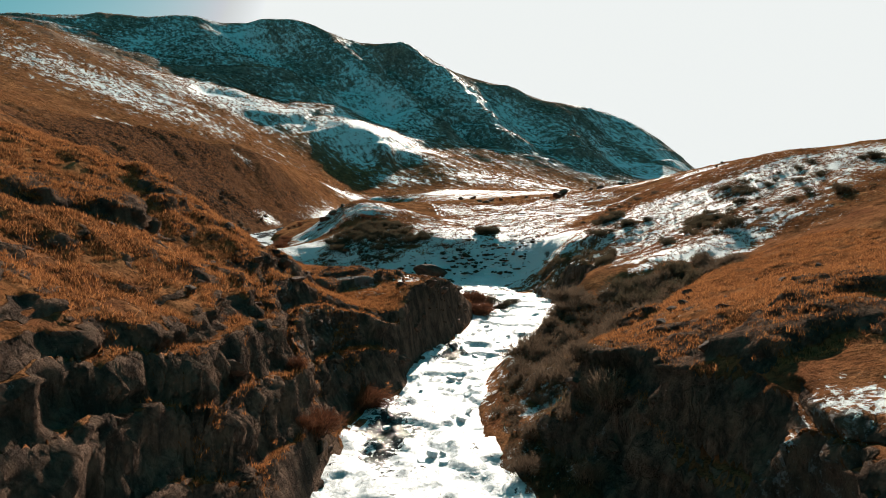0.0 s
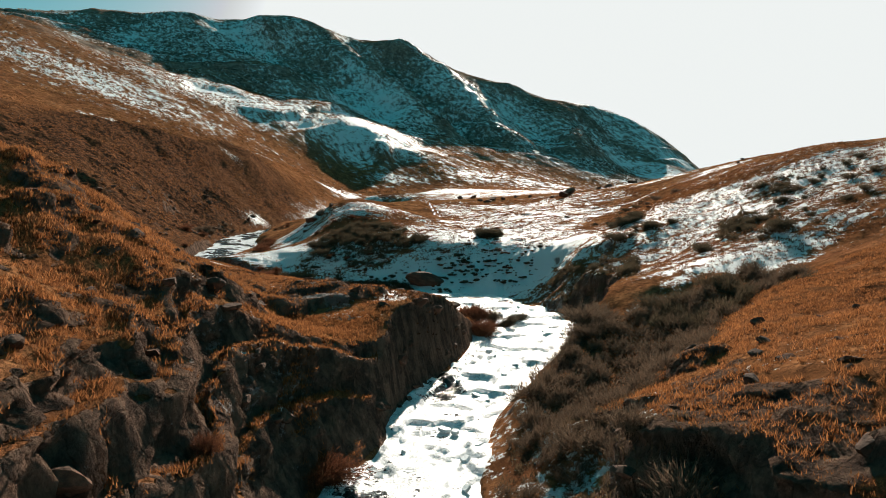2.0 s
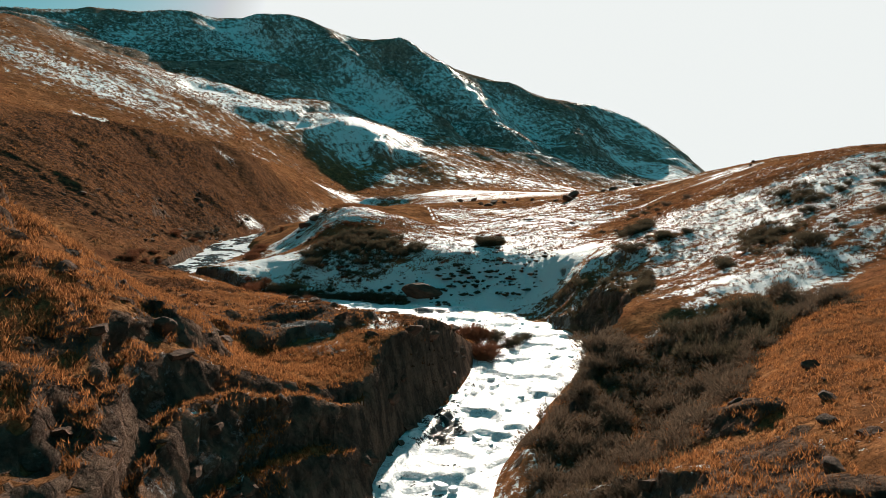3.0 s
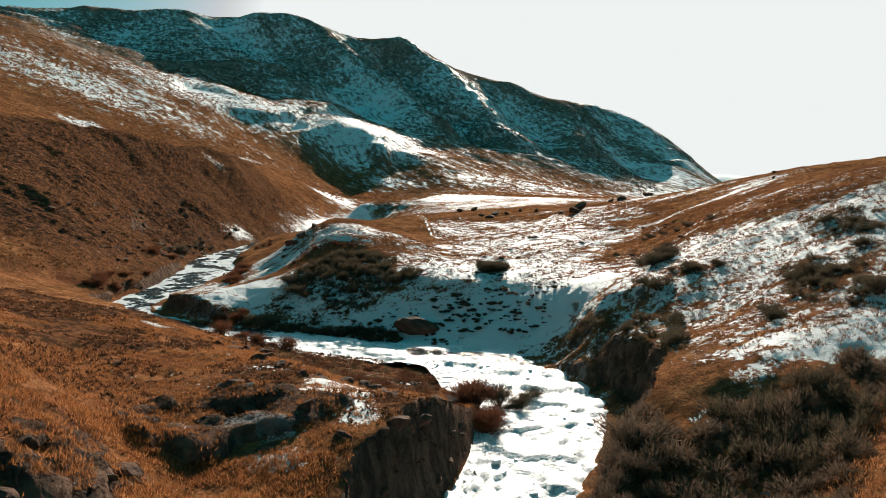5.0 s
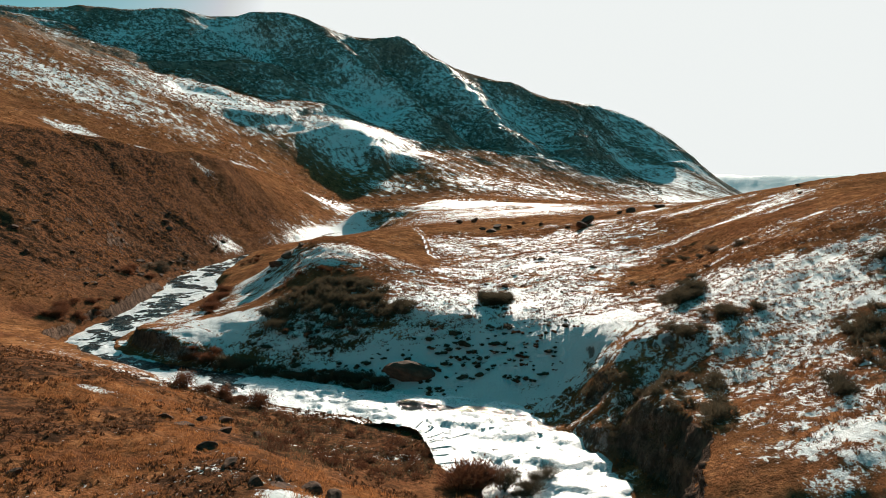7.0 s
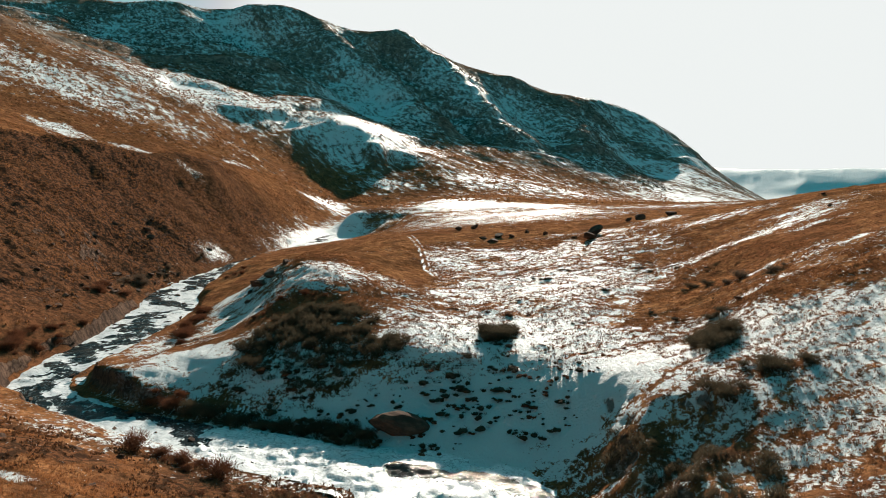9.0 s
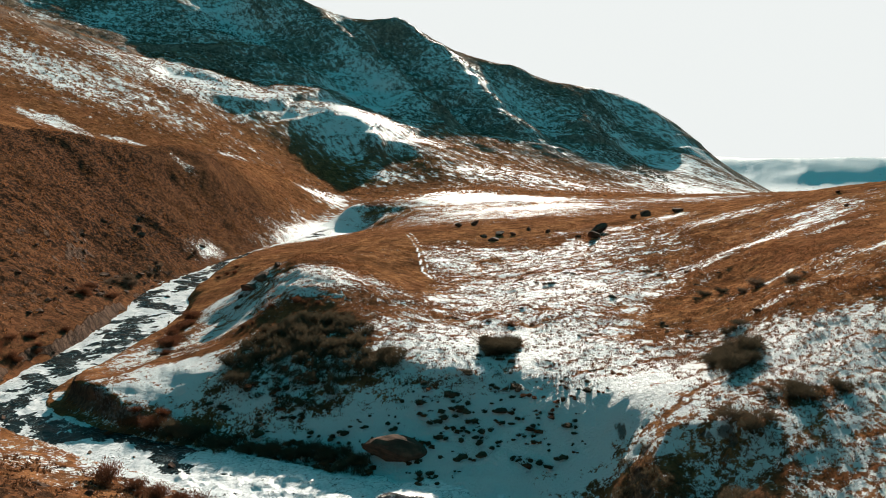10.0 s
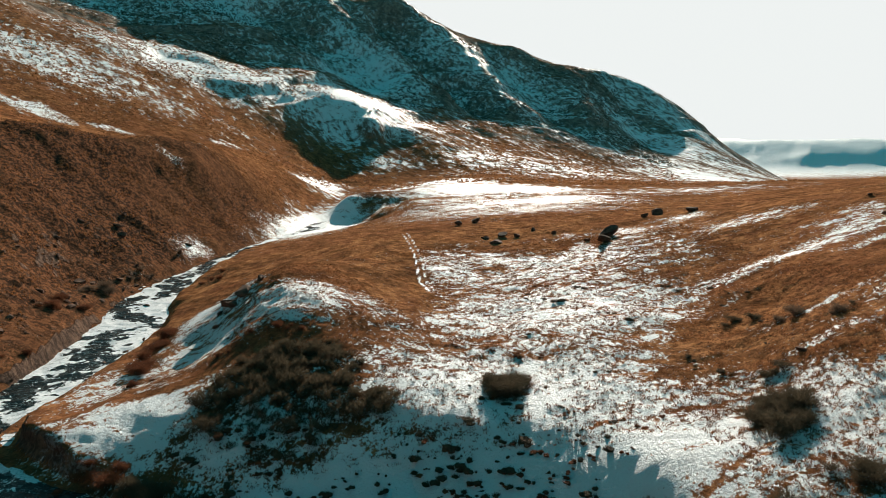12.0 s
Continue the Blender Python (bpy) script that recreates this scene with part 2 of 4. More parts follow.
def near_river(x, y):
    """Distance past the bank (below 0: in the bed), level, half width, side (+1 on the east, or right going upstream) and place along the course."""
    close = (x > -190) & (x < 90) & (y > -960) & (y < 700)
    if not close.all():
        full = [np.full(len(x), v) for v in (1e3, 0.0, 1.0, 1.0, 0.0)]
        if close.any():
            for f, v in zip(full, near_river(x[close], y[close])):
                f[close] = v
        return full
    best = np.full(len(x), 1e9)
    level, half, side, place = (np.zeros(len(x)) for _ in range(4))
    run = 0.0
    for a, b in zip(COURSE[:-1], COURSE[1:]):
        d = b[:2] - a[:2]
        length = np.hypot(*d)
        u = np.clip(((x - a[0]) * d[0] + (y - a[1]) * d[1]) / length ** 2, 0, 1)
        px, py = x - a[0] - u * d[0], y - a[1] - u * d[1]
        w = a[3] + u * (b[3] - a[3])
        r = np.hypot(px, py)
        hit = r - w < best
        best = np.where(hit, r - w, best)
        level = np.where(hit, a[2] + u * (b[2] - a[2]), level)
        half = np.where(hit, w, half)
        side = np.where(hit, np.sign(d[0] * py - d[1] * px) * -1, side)
        place = np.where(hit, run + u * length, place)
        run += length
    return best, level, half, side, place


def outcrops(x, y):
    """Where bare rock breaks the turf of the two near hills and the terrace's edge."""
    near_hills = np.maximum(step(-44, -30, x) * step(-12, -17, x) * step(88, 80, y), step(17, 21, x) * step(46, 34, x) * step(84, 74, y)) * step(30, 42, y)
    edge = step(-26, -20, x) * step(4, 0, x) * step(86, 90, y) * step(112, 104, y)
    return np.maximum(near_hills, 0.9 * edge) * fractal(x, y, 7.0, 4, 81)


def tufts(x, y):
    """Hummocks of grass on the flat and the slopes round it."""
    return fractal(x, y, 2.7, 3, 5, 0.55)


def land(x, y, parts=False, ready=None):
    """The ground's height; with parts also the rock share and the way past the river bank."""
    x, y = np.asarray(x, float), np.asarray(y, float)
    h = upland(x, y) if ready is None else ready
    far = np.hypot(x, y)
    past, level, half, side, place = near_river(x, y)
    # roughness of the open slopes: swells, hummocks, tussocks
    hill = step(-12, -20, x) * step(100, 84, y)
    h = h + (0.55 + 0.75 * hill) * fractal(x, y, 9.0, 4, 3) * step(3, 14, past) + (0.3 + 0.3 * hill) * tufts(x, y)
    h = h + 1.3 * step(0.12, 0.42, outcrops(x, y))
    knoll = np.exp(-((x + 30) / 13) ** 2 - ((y - 222) / 18) ** 2)
    h = h + knoll * (0.9 * fractal(x, y, 6.0, 4, 23, 0.6) + 0.25 * fractal(x, y, 1.6, 2, 24))
    # ribs down the face of the spur
    spur = step(-80, -96, x) * step(-200, -150, x) * step(205, 240, y) * step(520, 440, y)
    h = h + spur * (1.3 * fractal(x * 0.45, y, 17, 4, 13, ridged=True) + 1.6 * fractal(x, y, 8, 5, 14) + 0.5 * fractal(x, y, 3.2, 3, 16))
    # knolls and hollows of the far hillside, spurs and gullies of the mountain
    big = step(380, 620, y) * step(20, 70, h) * step(620, 480, x) * step(2200, 1600, y)
    u, v = 0.80 * x + 0.60 * y, -0.60 * x + 0.80 * y
    h = h + big * ((5.0 + 3.5 * step(850, 1000, y)) * fractal(u, v * 0.45, 75, 5, 7) + 2.0)
    mountain = step(860, 1080, y) * step(40, 130, h) * step(620, 480, x) * step(2200, 1600, y)
    ridge = fractal(u, v * 0.30, 85, 5, 11, 0.5, True)
    below = 1 - 0.95 * np.exp(-(np.maximum(1210 - y, 0) / 90) ** 2)
    h = h + mountain * (11 * ridge - 2) * below * step(-640, -470, x)
    # benches: lit treads and shaded risers across the whole slope
    swell = h + 30 * fractal(x, y, 160, 3, 17) + 0.06 * x
    h = h + step(640, 760, y) * step(45, 85, h) * step(620, 480, x) * below * (2.6 * np.sin(swell * 0.19) + 1.1 * np.sin(swell * 0.47 + 2.0))
    h = h + 3.0 * fractal(x, y, 60, 4, 8) * step(420, 700, y) * step(120, 30, h) * step(900, 500, x)
    h = h + step(2700, 2950, y) * 16 * fractal(x, y, 420, 4, 19, 0.5, True)
    # walls of the gorge
    wob = fractal(x, y, 13.0, 3, 21, 0.42)
    ribs = fractal(x, y, 3.0, 3, 29, ridged=True)
    past = past + 1.3 * fractal(x, y, 11.0, 3, 33) * step(150, 170, y)
    p = past + (3.3 - 2.4 * step(83, 90, y) * step(124, 114, y)) * wob * step(0, 2, past) + 0.45 * ribs * step(1, 4, past) * (1 - 0.7 * step(83, 90, y) * step(124, 114, y))
    west = side < 0
    block = step(83, 90, y) * step(124, 114, y)
    low = step(98, 86, y)
    shelf = np.where(west, 0.6, 3.0 + 6.0 * low + 5.0 * step(74, 79, y) * step(94, 89, y) - 4.5 * step(64, 56, y) * step(40, 48, y))
    rise = np.where(west, 0.75, 0.42)
    steep = np.where(west, 1.9 + 3.6 * block, 2.6)
    turned = step(128, 146, y) * np.where(west, 1 - step(200, 210, y) * step(245, 235, y), 1)
    shelf, rise, steep = shelf + (1.0 - shelf) * turned, rise + (0.5 - rise) * turned, steep + (0.9 + 1.6 * step(-36, -46, x) * step(205, 195, y) - steep) * turned
    wall = level + 0.15 + rise * np.minimum(np.maximum(p, 0), shelf) + steep * np.maximum(p - shelf, 0)
    # ledges
    wall = wall + (1.2 * np.sin(wall * 1.25 + 6 * wob) + 0.3 * np.sin(wall * 4.1 + 9 * wob)) * step(2, 4, p) * (1 - turned) * np.where(west, 1 - 0.7 * block, 0.5)
    open_h = h
    k = 0.35 + 1.1 * np.where(west, step(90, 82, y), 0) * step(300, 100, far)
    h = -np.logaddexp(-h / k, -wall / k) * k
    bed = level - 0.9 + 0.25 * fractal(x, y, 3, 2, 9)
    h = h + (bed - h) * step(0.3, -0.9, past)
    if not parts:
        return h
    return h, past, side, open_h - h


# ---- materials ----
def material(name):
    m = bpy.data.materials.new(name)
    m.use_nodes = True
    return m, m.node_tree.nodes, m.node_tree.links, m.node_tree.nodes["Principled BSDF"]


class Graph:
    """Short ways to wire shader nodes."""

    def __init__(self, name):
        self.m, self.n, self.l, self.out = material(name)

    def put(self, socket, value):
        if hasattr(value, "is_output"):
            self.l.new(value, socket)
        else:
            socket.default_value = value

    def math(self, op, a, b=0.0, c=0.0):
        k = self.n.new("ShaderNodeMath")
        k.operation = op
        for s, v in zip(k.inputs, (a, b, c)):
            self.put(s, v)
        return k.outputs[0]

    def mix(self, f, a, b):
        k = self.n.new("ShaderNodeMix")
        k.data_type = "RGBA"
        self.put(k.inputs[0], f)
        for s, v in ((k.inputs[6], a), (k.inputs[7], b)):
            self.put(s, (*v, 1) if isinstance(v, tuple) and len(v) == 3 else v)
        return k.outputs[2]

    def place(self, scale=(1, 1, 1)):
        k = self.n.new("ShaderNodeTexCoord")
        v = self.n.new("ShaderNodeVectorMath")
        v.operation = "MULTIPLY"
        self.l.new(k.outputs["Object"], v.inputs[0])
        v.inputs[1].default_value = scale
        return v.outputs[0]

    def noise(self, vec, scale, detail=4.0, rough=0.55):
        k = self.n.new("ShaderNodeTexNoise")
        self.l.new(vec, k.inputs["Vector"])
        k.inputs["Scale"].default_value, k.inputs["Detail"].default_value, k.inputs["Roughness"].default_value = scale, detail, rough
        return k.outputs[0]

    def band(self, v, lo, hi, a=0.0, b=1.0):
        k = self.n.new("ShaderNodeMapRange")
        k.interpolation_type = "SMOOTHSTEP"
        for s, u in zip(k.inputs, (v, lo, hi, a, b)):
            self.put(s, u)
        return k.outputs[0]

    def attr(self, name):
        k = self.n.new("ShaderNodeAttribute")
        k.attribute_name = name
        return k.outputs["Fac"]

    def bump(self, height, strength, distance, under=None):
        k = self.n.new("ShaderNodeBump")
        self.put(k.inputs["Height"], height)
        k.inputs["Strength"].default_value, k.inputs["Distance"].default_value = strength, distance
        if under is not None:
            self.l.new(under, k.inputs["Normal"])
        return k.outputs[0]

    def thin(self, colour, share):
        """Lets light through thin leaves and blades."""
        back, both = self.n.new("ShaderNodeBsdfTranslucent"), self.n.new("ShaderNodeMixShader")
        self.put(back.inputs["Color"], colour)
        both.inputs[0].default_value = share
        self.l.new(self.out.outputs[0], both.inputs[1])
        self.l.new(back.outputs[0], both.inputs[2])
        self.l.new(both.outputs[0], self.n["Material Output"].inputs["Surface"])

    def set(self, **sockets):
        for name, value in sockets.items():
            name = name.replace("_", " ")
            self.put(self.out.inputs[name], (*value, 1) if isinstance(value, tuple) and len(value) == 3 else value)
        return self.m


def ground_material():
    g = Graph("ground_grass_rock_snow")
    p = g.place()
    fine, mid, coarse = g.noise(p, 2.6, 5, 0.7), g.noise(p, 0.35, 5, 0.6), g.noise(p, 0.03, 4, 0.6)
    grass = g.mix(g.band(mid, 0.35, 0.68), (0.26, 0.106, 0.042), (0.53, 0.245, 0.11))
    grass = g.mix(g.band(coarse, 0.42, 0.62, 0, 0.6), grass, (0.29, 0.115, 0.055))
    grass = g.mix(g.band(g.noise(p, 0.16, 3, 0.5), 0.5, 0.7, 0, 0.65), grass, (0.17, 0.062, 0.035))
    grass = g.mix(g.band(fine, 0.45, 0.7, 0, 0.75), grass, (0.07, 0.035, 0.018))
    grass = g.mix(g.band(g.noise(p, 0.11, 7, 0.7), 0.47, 0.62, 0, 0.7), grass, (0.13, 0.06, 0.028))
    grass = g.mix(g.band(g.noise(p, 0.95, 7, 0.72), 0.52, 0.56, 0, 0.55), grass, (0.085, 0.04, 0.022))
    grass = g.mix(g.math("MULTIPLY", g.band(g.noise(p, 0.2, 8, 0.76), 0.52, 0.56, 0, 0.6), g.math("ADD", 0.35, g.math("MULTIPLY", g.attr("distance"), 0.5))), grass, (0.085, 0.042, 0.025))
    stone = g.mix(g.band(g.noise(g.place((1, 1, 0.35)), 0.8, 6, 0.65), 0.38, 0.65), (0.11, 0.077, 0.063), (0.3, 0.19, 0.138))
    stone = g.mix(g.band(fine, 0.5, 0.72, 0, 0.6), stone, (0.3, 0.21, 0.16))
    cell = g.n.new("ShaderNodeTexVoronoi")
    cell.feature = "DISTANCE_TO_EDGE"
    cell.inputs["Scale"].default_value = 0.75
    warp = g.n.new("ShaderNodeVectorMath")
    warp.operation = "ADD"
    noisy = g.n.new("ShaderNodeTexNoise")
    noisy.inputs["Scale"].default_value = 0.6
    g.l.new(p, noisy.inputs["Vector"])
    g.l.new(g.place((1, 1, 0.6)), warp.inputs[0])
    g.l.new(noisy.outputs["Color"], warp.inputs[1])
    g.l.new(warp.outputs[0], cell.inputs["Vector"])
    joint = g.band(cell.outputs[0], 0.0, 0.09, 1.0, 0.0)
    stone = g.mix(g.math("MULTIPLY", joint, 0.18), stone, (0.03, 0.02, 0.016))
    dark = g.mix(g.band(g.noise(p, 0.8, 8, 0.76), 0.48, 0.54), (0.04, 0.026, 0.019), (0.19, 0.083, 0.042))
    # grey rock of the far mountain, lightened further in place of haze
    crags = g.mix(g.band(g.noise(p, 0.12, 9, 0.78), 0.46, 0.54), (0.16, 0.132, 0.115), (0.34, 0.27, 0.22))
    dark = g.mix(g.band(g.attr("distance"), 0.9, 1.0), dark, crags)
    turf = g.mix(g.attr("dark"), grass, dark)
    rock_share = g.band(g.math("ADD", g.attr("rock"), g.math("MULTIPLY", g.math("SUBTRACT", mid, 0.5), 0.9)), 0.42, 0.62)
    base = g.mix(rock_share, turf, stone)
    s1 = g.noise(g.place((1.0, 0.8, 1)), 1.6, 9, 0.8)
    s2 = g.noise(g.place((0.4, 1, 1)), 0.045, 5, 0.6)
    turn = g.n.new("ShaderNodeVectorRotate")
    turn.rotation_type = "Z_AXIS"
    turn.inputs["Angle"].default_value = radians(-37)
    g.l.new(p, turn.inputs["Vector"])
    squeeze = g.n.new("ShaderNodeVectorMath")
    squeeze.operation = "MULTIPLY"
    squeeze.inputs[1].default_value = (1.0, 0.4, 0.5)
    g.l.new(turn.outputs[0], squeeze.inputs[0])
    s3 = g.noise(squeeze.outputs[0], 0.17, 10, 0.8)
    s1 = g.math("ADD", s1, g.math("MULTIPLY", g.attr("distance"), g.math("SUBTRACT", s3, s1)))
    s4 = g.noise(p, 0.2, 4, 0.6)
    amount = g.math("ADD", g.attr("snow"), g.math("ADD", g.math("MULTIPLY", g.math("SUBTRACT", s2, 0.5), 0.6), g.math("MULTIPLY", g.math("SUBTRACT", s4, 0.5), 0.7)))
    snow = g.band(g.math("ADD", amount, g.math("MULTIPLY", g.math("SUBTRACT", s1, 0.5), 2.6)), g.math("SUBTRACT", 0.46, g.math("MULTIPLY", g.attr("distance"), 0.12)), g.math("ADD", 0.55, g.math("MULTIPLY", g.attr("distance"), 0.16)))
    snow = g.math("MULTIPLY", snow, g.math("SUBTRACT", 1.0, g.math("MULTIPLY", rock_share, 0.75)))
    colour = g.mix(snow, base, (0.79, 0.84, 0.86))
    relief = g.math("ADD", g.math("MULTIPLY", fine, 0.6), mid)
    fracture = g.math("MULTIPLY", rock_share, g.math("SUBTRACT", g.noise(g.place((1, 1, 0.5)), 1.9, 8, 0.75), g.math("MULTIPLY", joint, 0.25)))
    n = g.bump(fracture, 1.0, 1.3, g.bump(relief, 1.0, 0.9))
    n = g.bump(snow, 0.5, 0.15, n)
    return g.set(Base_Color=colour, Roughness=g.mix(snow, (0.95, 0.95, 0.95), (0.6, 0.6, 0.6)), Specular_IOR_Level=g.math("MULTIPLY", snow, 0.3), Normal=n)


def ice_material():
    g = Graph("river_ice_and_water")
    p = g.place()
    patch, fine = g.noise(p, 0.5, 7, 0.64), g.noise(p, 2.2, 5, 0.65)
    water = g.band(g.math("ADD", g.attr("water"), g.math("ADD", g.math("MULTIPLY", g.math("SUBTRACT", patch, 0.5), 1.3), g.math("MULTIPLY", g.math("SUBTRACT", fine, 0.5), 0.9))), 0.42, 0.50)
    colour = g.mix(water, g.mix(g.band(fine, 0.4, 0.7), (0.77, 0.79, 0.81), (0.5, 0.55, 0.58)), (0.010, 0.014, 0.014))
    crack = g.math("ABSOLUTE", g.math("SUBTRACT", g.noise(g.place((0.6, 1, 1)), 0.5, 6, 0.6), 0.5))
    colour = g.mix(g.band(crack, 0.004, 0.014, 0.7, 0.0), colour, (0.16, 0.2, 0.21))
    n = g.bump(g.math("ADD", patch, g.math("MULTIPLY", fine, 0.35)), 0.7, 0.35)
    return g.set(Base_Color=colour, Roughness=g.mix(water, (0.5, 0.5, 0.5), (0.14, 0.14, 0.14)), Specular_IOR_Level=g.band(water, 0, 1, 0.4, 0.12), Normal=n)


GROUND, ICE = ground_material(), ice_material()


# ---- the ground: one sheet, finest in the valley ahead ----
def sheet(name, gx, gy, gz, mat, fields=(), closed=False):
    rows_, cols = gx.shape
    me = bpy.data.meshes.new(name)
    idx = np.arange(rows_ * cols).reshape(rows_, cols)
    if closed:
        idx = np.concatenate([idx, idx[:, :1]], 1)
    quads = np.stack([idx[:-1, :-1], idx[:-1, 1:], idx[1:, 1:], idx[1:, :-1]], -1).reshape(-1, 4)
    me.vertices.add(rows_ * cols)
    me.vertices.foreach_set("co", np.stack([gx, gy, gz], -1).astype(np.float32).ravel())
    me.loops.add(quads.size)
    me.loops.foreach_set("vertex_index", quads.astype(np.int32).ravel())
    me.polygons.add(len(quads))
    me.polygons.foreach_set("loop_start", np.arange(0, quads.size, 4, dtype=np.int32))
    me.update(calc_edges=True)
    me.polygons.foreach_set("use_smooth", np.ones(len(quads), bool))
    for field, values in fields:
        a = me.attributes.new(field, "FLOAT", "POINT")
        a.data.foreach_set("value", values.astype(np.float32).ravel())
    me.materials.append(mat)
    return new(name, me)


FINE = 0.45
angles = np.concatenate([np.linspace(-37, 37, int(300 / FINE)), np.linspace(37, 323, 60)[1:-1]])
radii = [2.0, 20.0, 45.0]
while radii[-1] < 4700:
    radii.append(radii[-1] + (FINE if radii[-1] < 330 else min(FINE + 0.011 * (radii[-1] - 300), 4.5 if radii[-1] < 1330 else 60)))
A, R = np.meshgrid(np.radians(angles), np.array(radii))
gx, gy = R * np.sin(A), R * np.cos(A) - 60
ready = upland(gx[::2, ::2].ravel(), gy[::2, ::2].ravel()).reshape(gx[::2, ::2].shape)
ready = np.repeat(np.repeat(ready, 2, 0), 2, 1)[:gx.shape[0], :gx.shape[1]]
ready[1:-1:2] = (ready[0:-2:2] + ready[2::2]) / 2
ready[:, 1:-1:2] = (ready[:, 0:-2:2] + ready[:, 2::2]) / 2
hz, past, side, cut = land(gx.ravel(), gy.ravel(), True, ready.ravel())
gz = hz.reshape(gx.shape)
x, y = gx.ravel(), gy.ravel()
RADII, HEIGHTS, AHEAD = np.array(radii), gz.copy(), int(300 / FINE)


def ground_at(px, py):
    """The height of the sheet of ground ahead."""
    px, py = np.asarray(px, float), np.asarray(py, float)
    r, a = np.hypot(px, py + 60), np.degrees(np.arctan2(px, py + 60))
    i = np.clip(np.searchsorted(RADII, r) - 1, 0, len(RADII) - 2)
    v = np.clip((r - RADII[i]) / (RADII[i + 1] - RADII[i]), 0, 1)
    u = np.clip((a + 37) / 74 * (AHEAD - 1), 0, AHEAD - 1.001)
    j = u.astype(int)
    u = u - j
    return (HEIGHTS[i, j] * (1 - u) + HEIGHTS[i, j + 1] * u) * (1 - v) + (HEIGHTS[i + 1, j] * (1 - u) + HEIGHTS[i + 1, j + 1] * u) * v


def within(x, y, ring, soft, ragged=0.0):
    """1 inside an outline, 0 outside it, with a soft and ragged edge."""
    away, inside = np.full(len(x), 1e9), np.zeros(len(x), bool)
    for (ax, ay), (bx, by) in zip(ring, ring[1:] + ring[:1]):
        dx, dy = bx - ax, by - ay
        u = np.clip(((x - ax) * dx + (y - ay) * dy) / (dx * dx + dy * dy), 0, 1)
        away = np.minimum(away, np.hypot(x - ax - u * dx, y - ay - u * dy))
        if ay != by:
            inside ^= ((ay > y) != (by > y)) & (x < ax + (y - ay) * dx / (by - ay))
    away = np.where(inside, -away, away)
    if ragged:
        away = away + ragged * fractal(x, y, 4 * ragged, 3, 57)
    return step(soft, -soft, away)


def blobs(x, y, spots):
    """Soft ovals (x, y, half width, half depth, strength), laid over one another."""
    v = np.zeros(len(x))
    for cx, cy, rx, ry, s in spots:
        d = ((x - cx) / rx) ** 2 + ((y - cy) / ry) ** 2
        v = np.where(s > 0, np.maximum(v, s * np.exp(-d)), v * (1 + s * np.exp(-d)))
    return v


SNOW_NEAR = [(0, 168, 46, 13, 1.3), (15, 188, 38, 20, 0.85), (32, 222, 44, 36, 0.64), (-27, 218, 14, 13, 0.68), (-40, 188, 14, 12, 0.9), (-22, 184, 17, 9, 1.05), (62, 150, 45, 28, 0.76), (55, 125, 26, 14, 0.55), (45, 150, 18, 16, 0.62), (85, 150, 30, 20, 0.78),
             (-8.5, 109.5, 2.8, 2.0, 1.25), (-6, 106.5, 1.2, 2.5, 0.9), (-15.5, 104, 1.6, 1.0, 0.9), (-9, 136, 14, 9, 0.27), (-2, 138, 4, 3, 0.4), (-9, 105, 4, 2.4, 0.6), (-5.5, 99, 2, 4, 0.7), (-13, 95.5, 5, 1.8, 0.7), (-19, 94, 3, 1.5, 0.6), (-10, 91, 4, 1.8, 0.7), (-39, 136, 2.5, 1, 0.6), (-16, 272, 14, 26, -0.9), (-6, 248, 9, 10, -0.7)]
SNOW_MORE = [(40, 287, 34, 10, 0.6), (76, 296, 14, 8, 0.52), (84, 238, 22, 11, 0.5), (84, 268, 26, 10, 0.46), (105, 250, 14, 9, 0.45), (30, 104, 6, 4, 0.6), (21, 33, 5, 3, 0.6), (30, 46, 3, 2, 0.5), (-55, 205, 10, 14, 0.5), (72, 215, 16, 18, -0.6), (60, 232, 12, 20, -0.5), (-45, 226, 13, 24, 0.6), (-50, 244, 6, 12, 0.9), (-40, 218, 8, 10, 0.75), (28, 262, 46, 28, 0.6)]
SNOW_SLOPES = [(60, 165, 60, 30, 0.66), (10, 70, 7, 24, 0.5), (-13, 66, 7, 16, 0.28), (24, 92, 8, 6, 0.36), (45, 113, 9, 5, 0.95), (38, 116, 7, 3, 0.8), (52, 117, 7, 5, 0.8), (33, 110, 2.5, 2, 0.7), (-22, 118, 26, 24, 0.17), (30, 60, 14, 16, 0.16)]
SNOW_FAR = [(30, 490, 75, 60, 0.82), (0, 560, 60, 50, 0.75), (40, 410, 70, 60, 0.62), (-231, 482, 22, 14, 0.75), (-190, 489, 18, 10, 0.7), (-133, 452, 14, 5, 0.8), (-143, 556, 16, 7, 0.8), (140, 460, 90, 60, 0.45), (-60, 440, 24, 80, 0.95), (-91, 342, 6, 14, 0.6), (-80, 560, 22, 40, 0.65), (-215, 470, 26, 22, 0.6), (-120, 397, 12, 5, 0.5), (-146, 545, 14, 12, 0.6)]
SNOW_MOUNTAIN = [(-90, 780, 70, 90, 0.8), (-300, 600, 140, 70, 0.6), (-230, 760, 150, 100, 0.66), (0, 1040, 900, 200, 0.34), (150, 680, 190, 90, 0.46), (300, 800, 160, 100, 0.36), (1500, 3200, 2600, 600, 1.3), (400, 560, 150, 60, 0.3), (-50, 665, 40, 30, 0.55)]
TRACK = [(-9.2, 312), (-6, 290), (-3.2, 269), (-1.2, 250), (1.5, 241)]
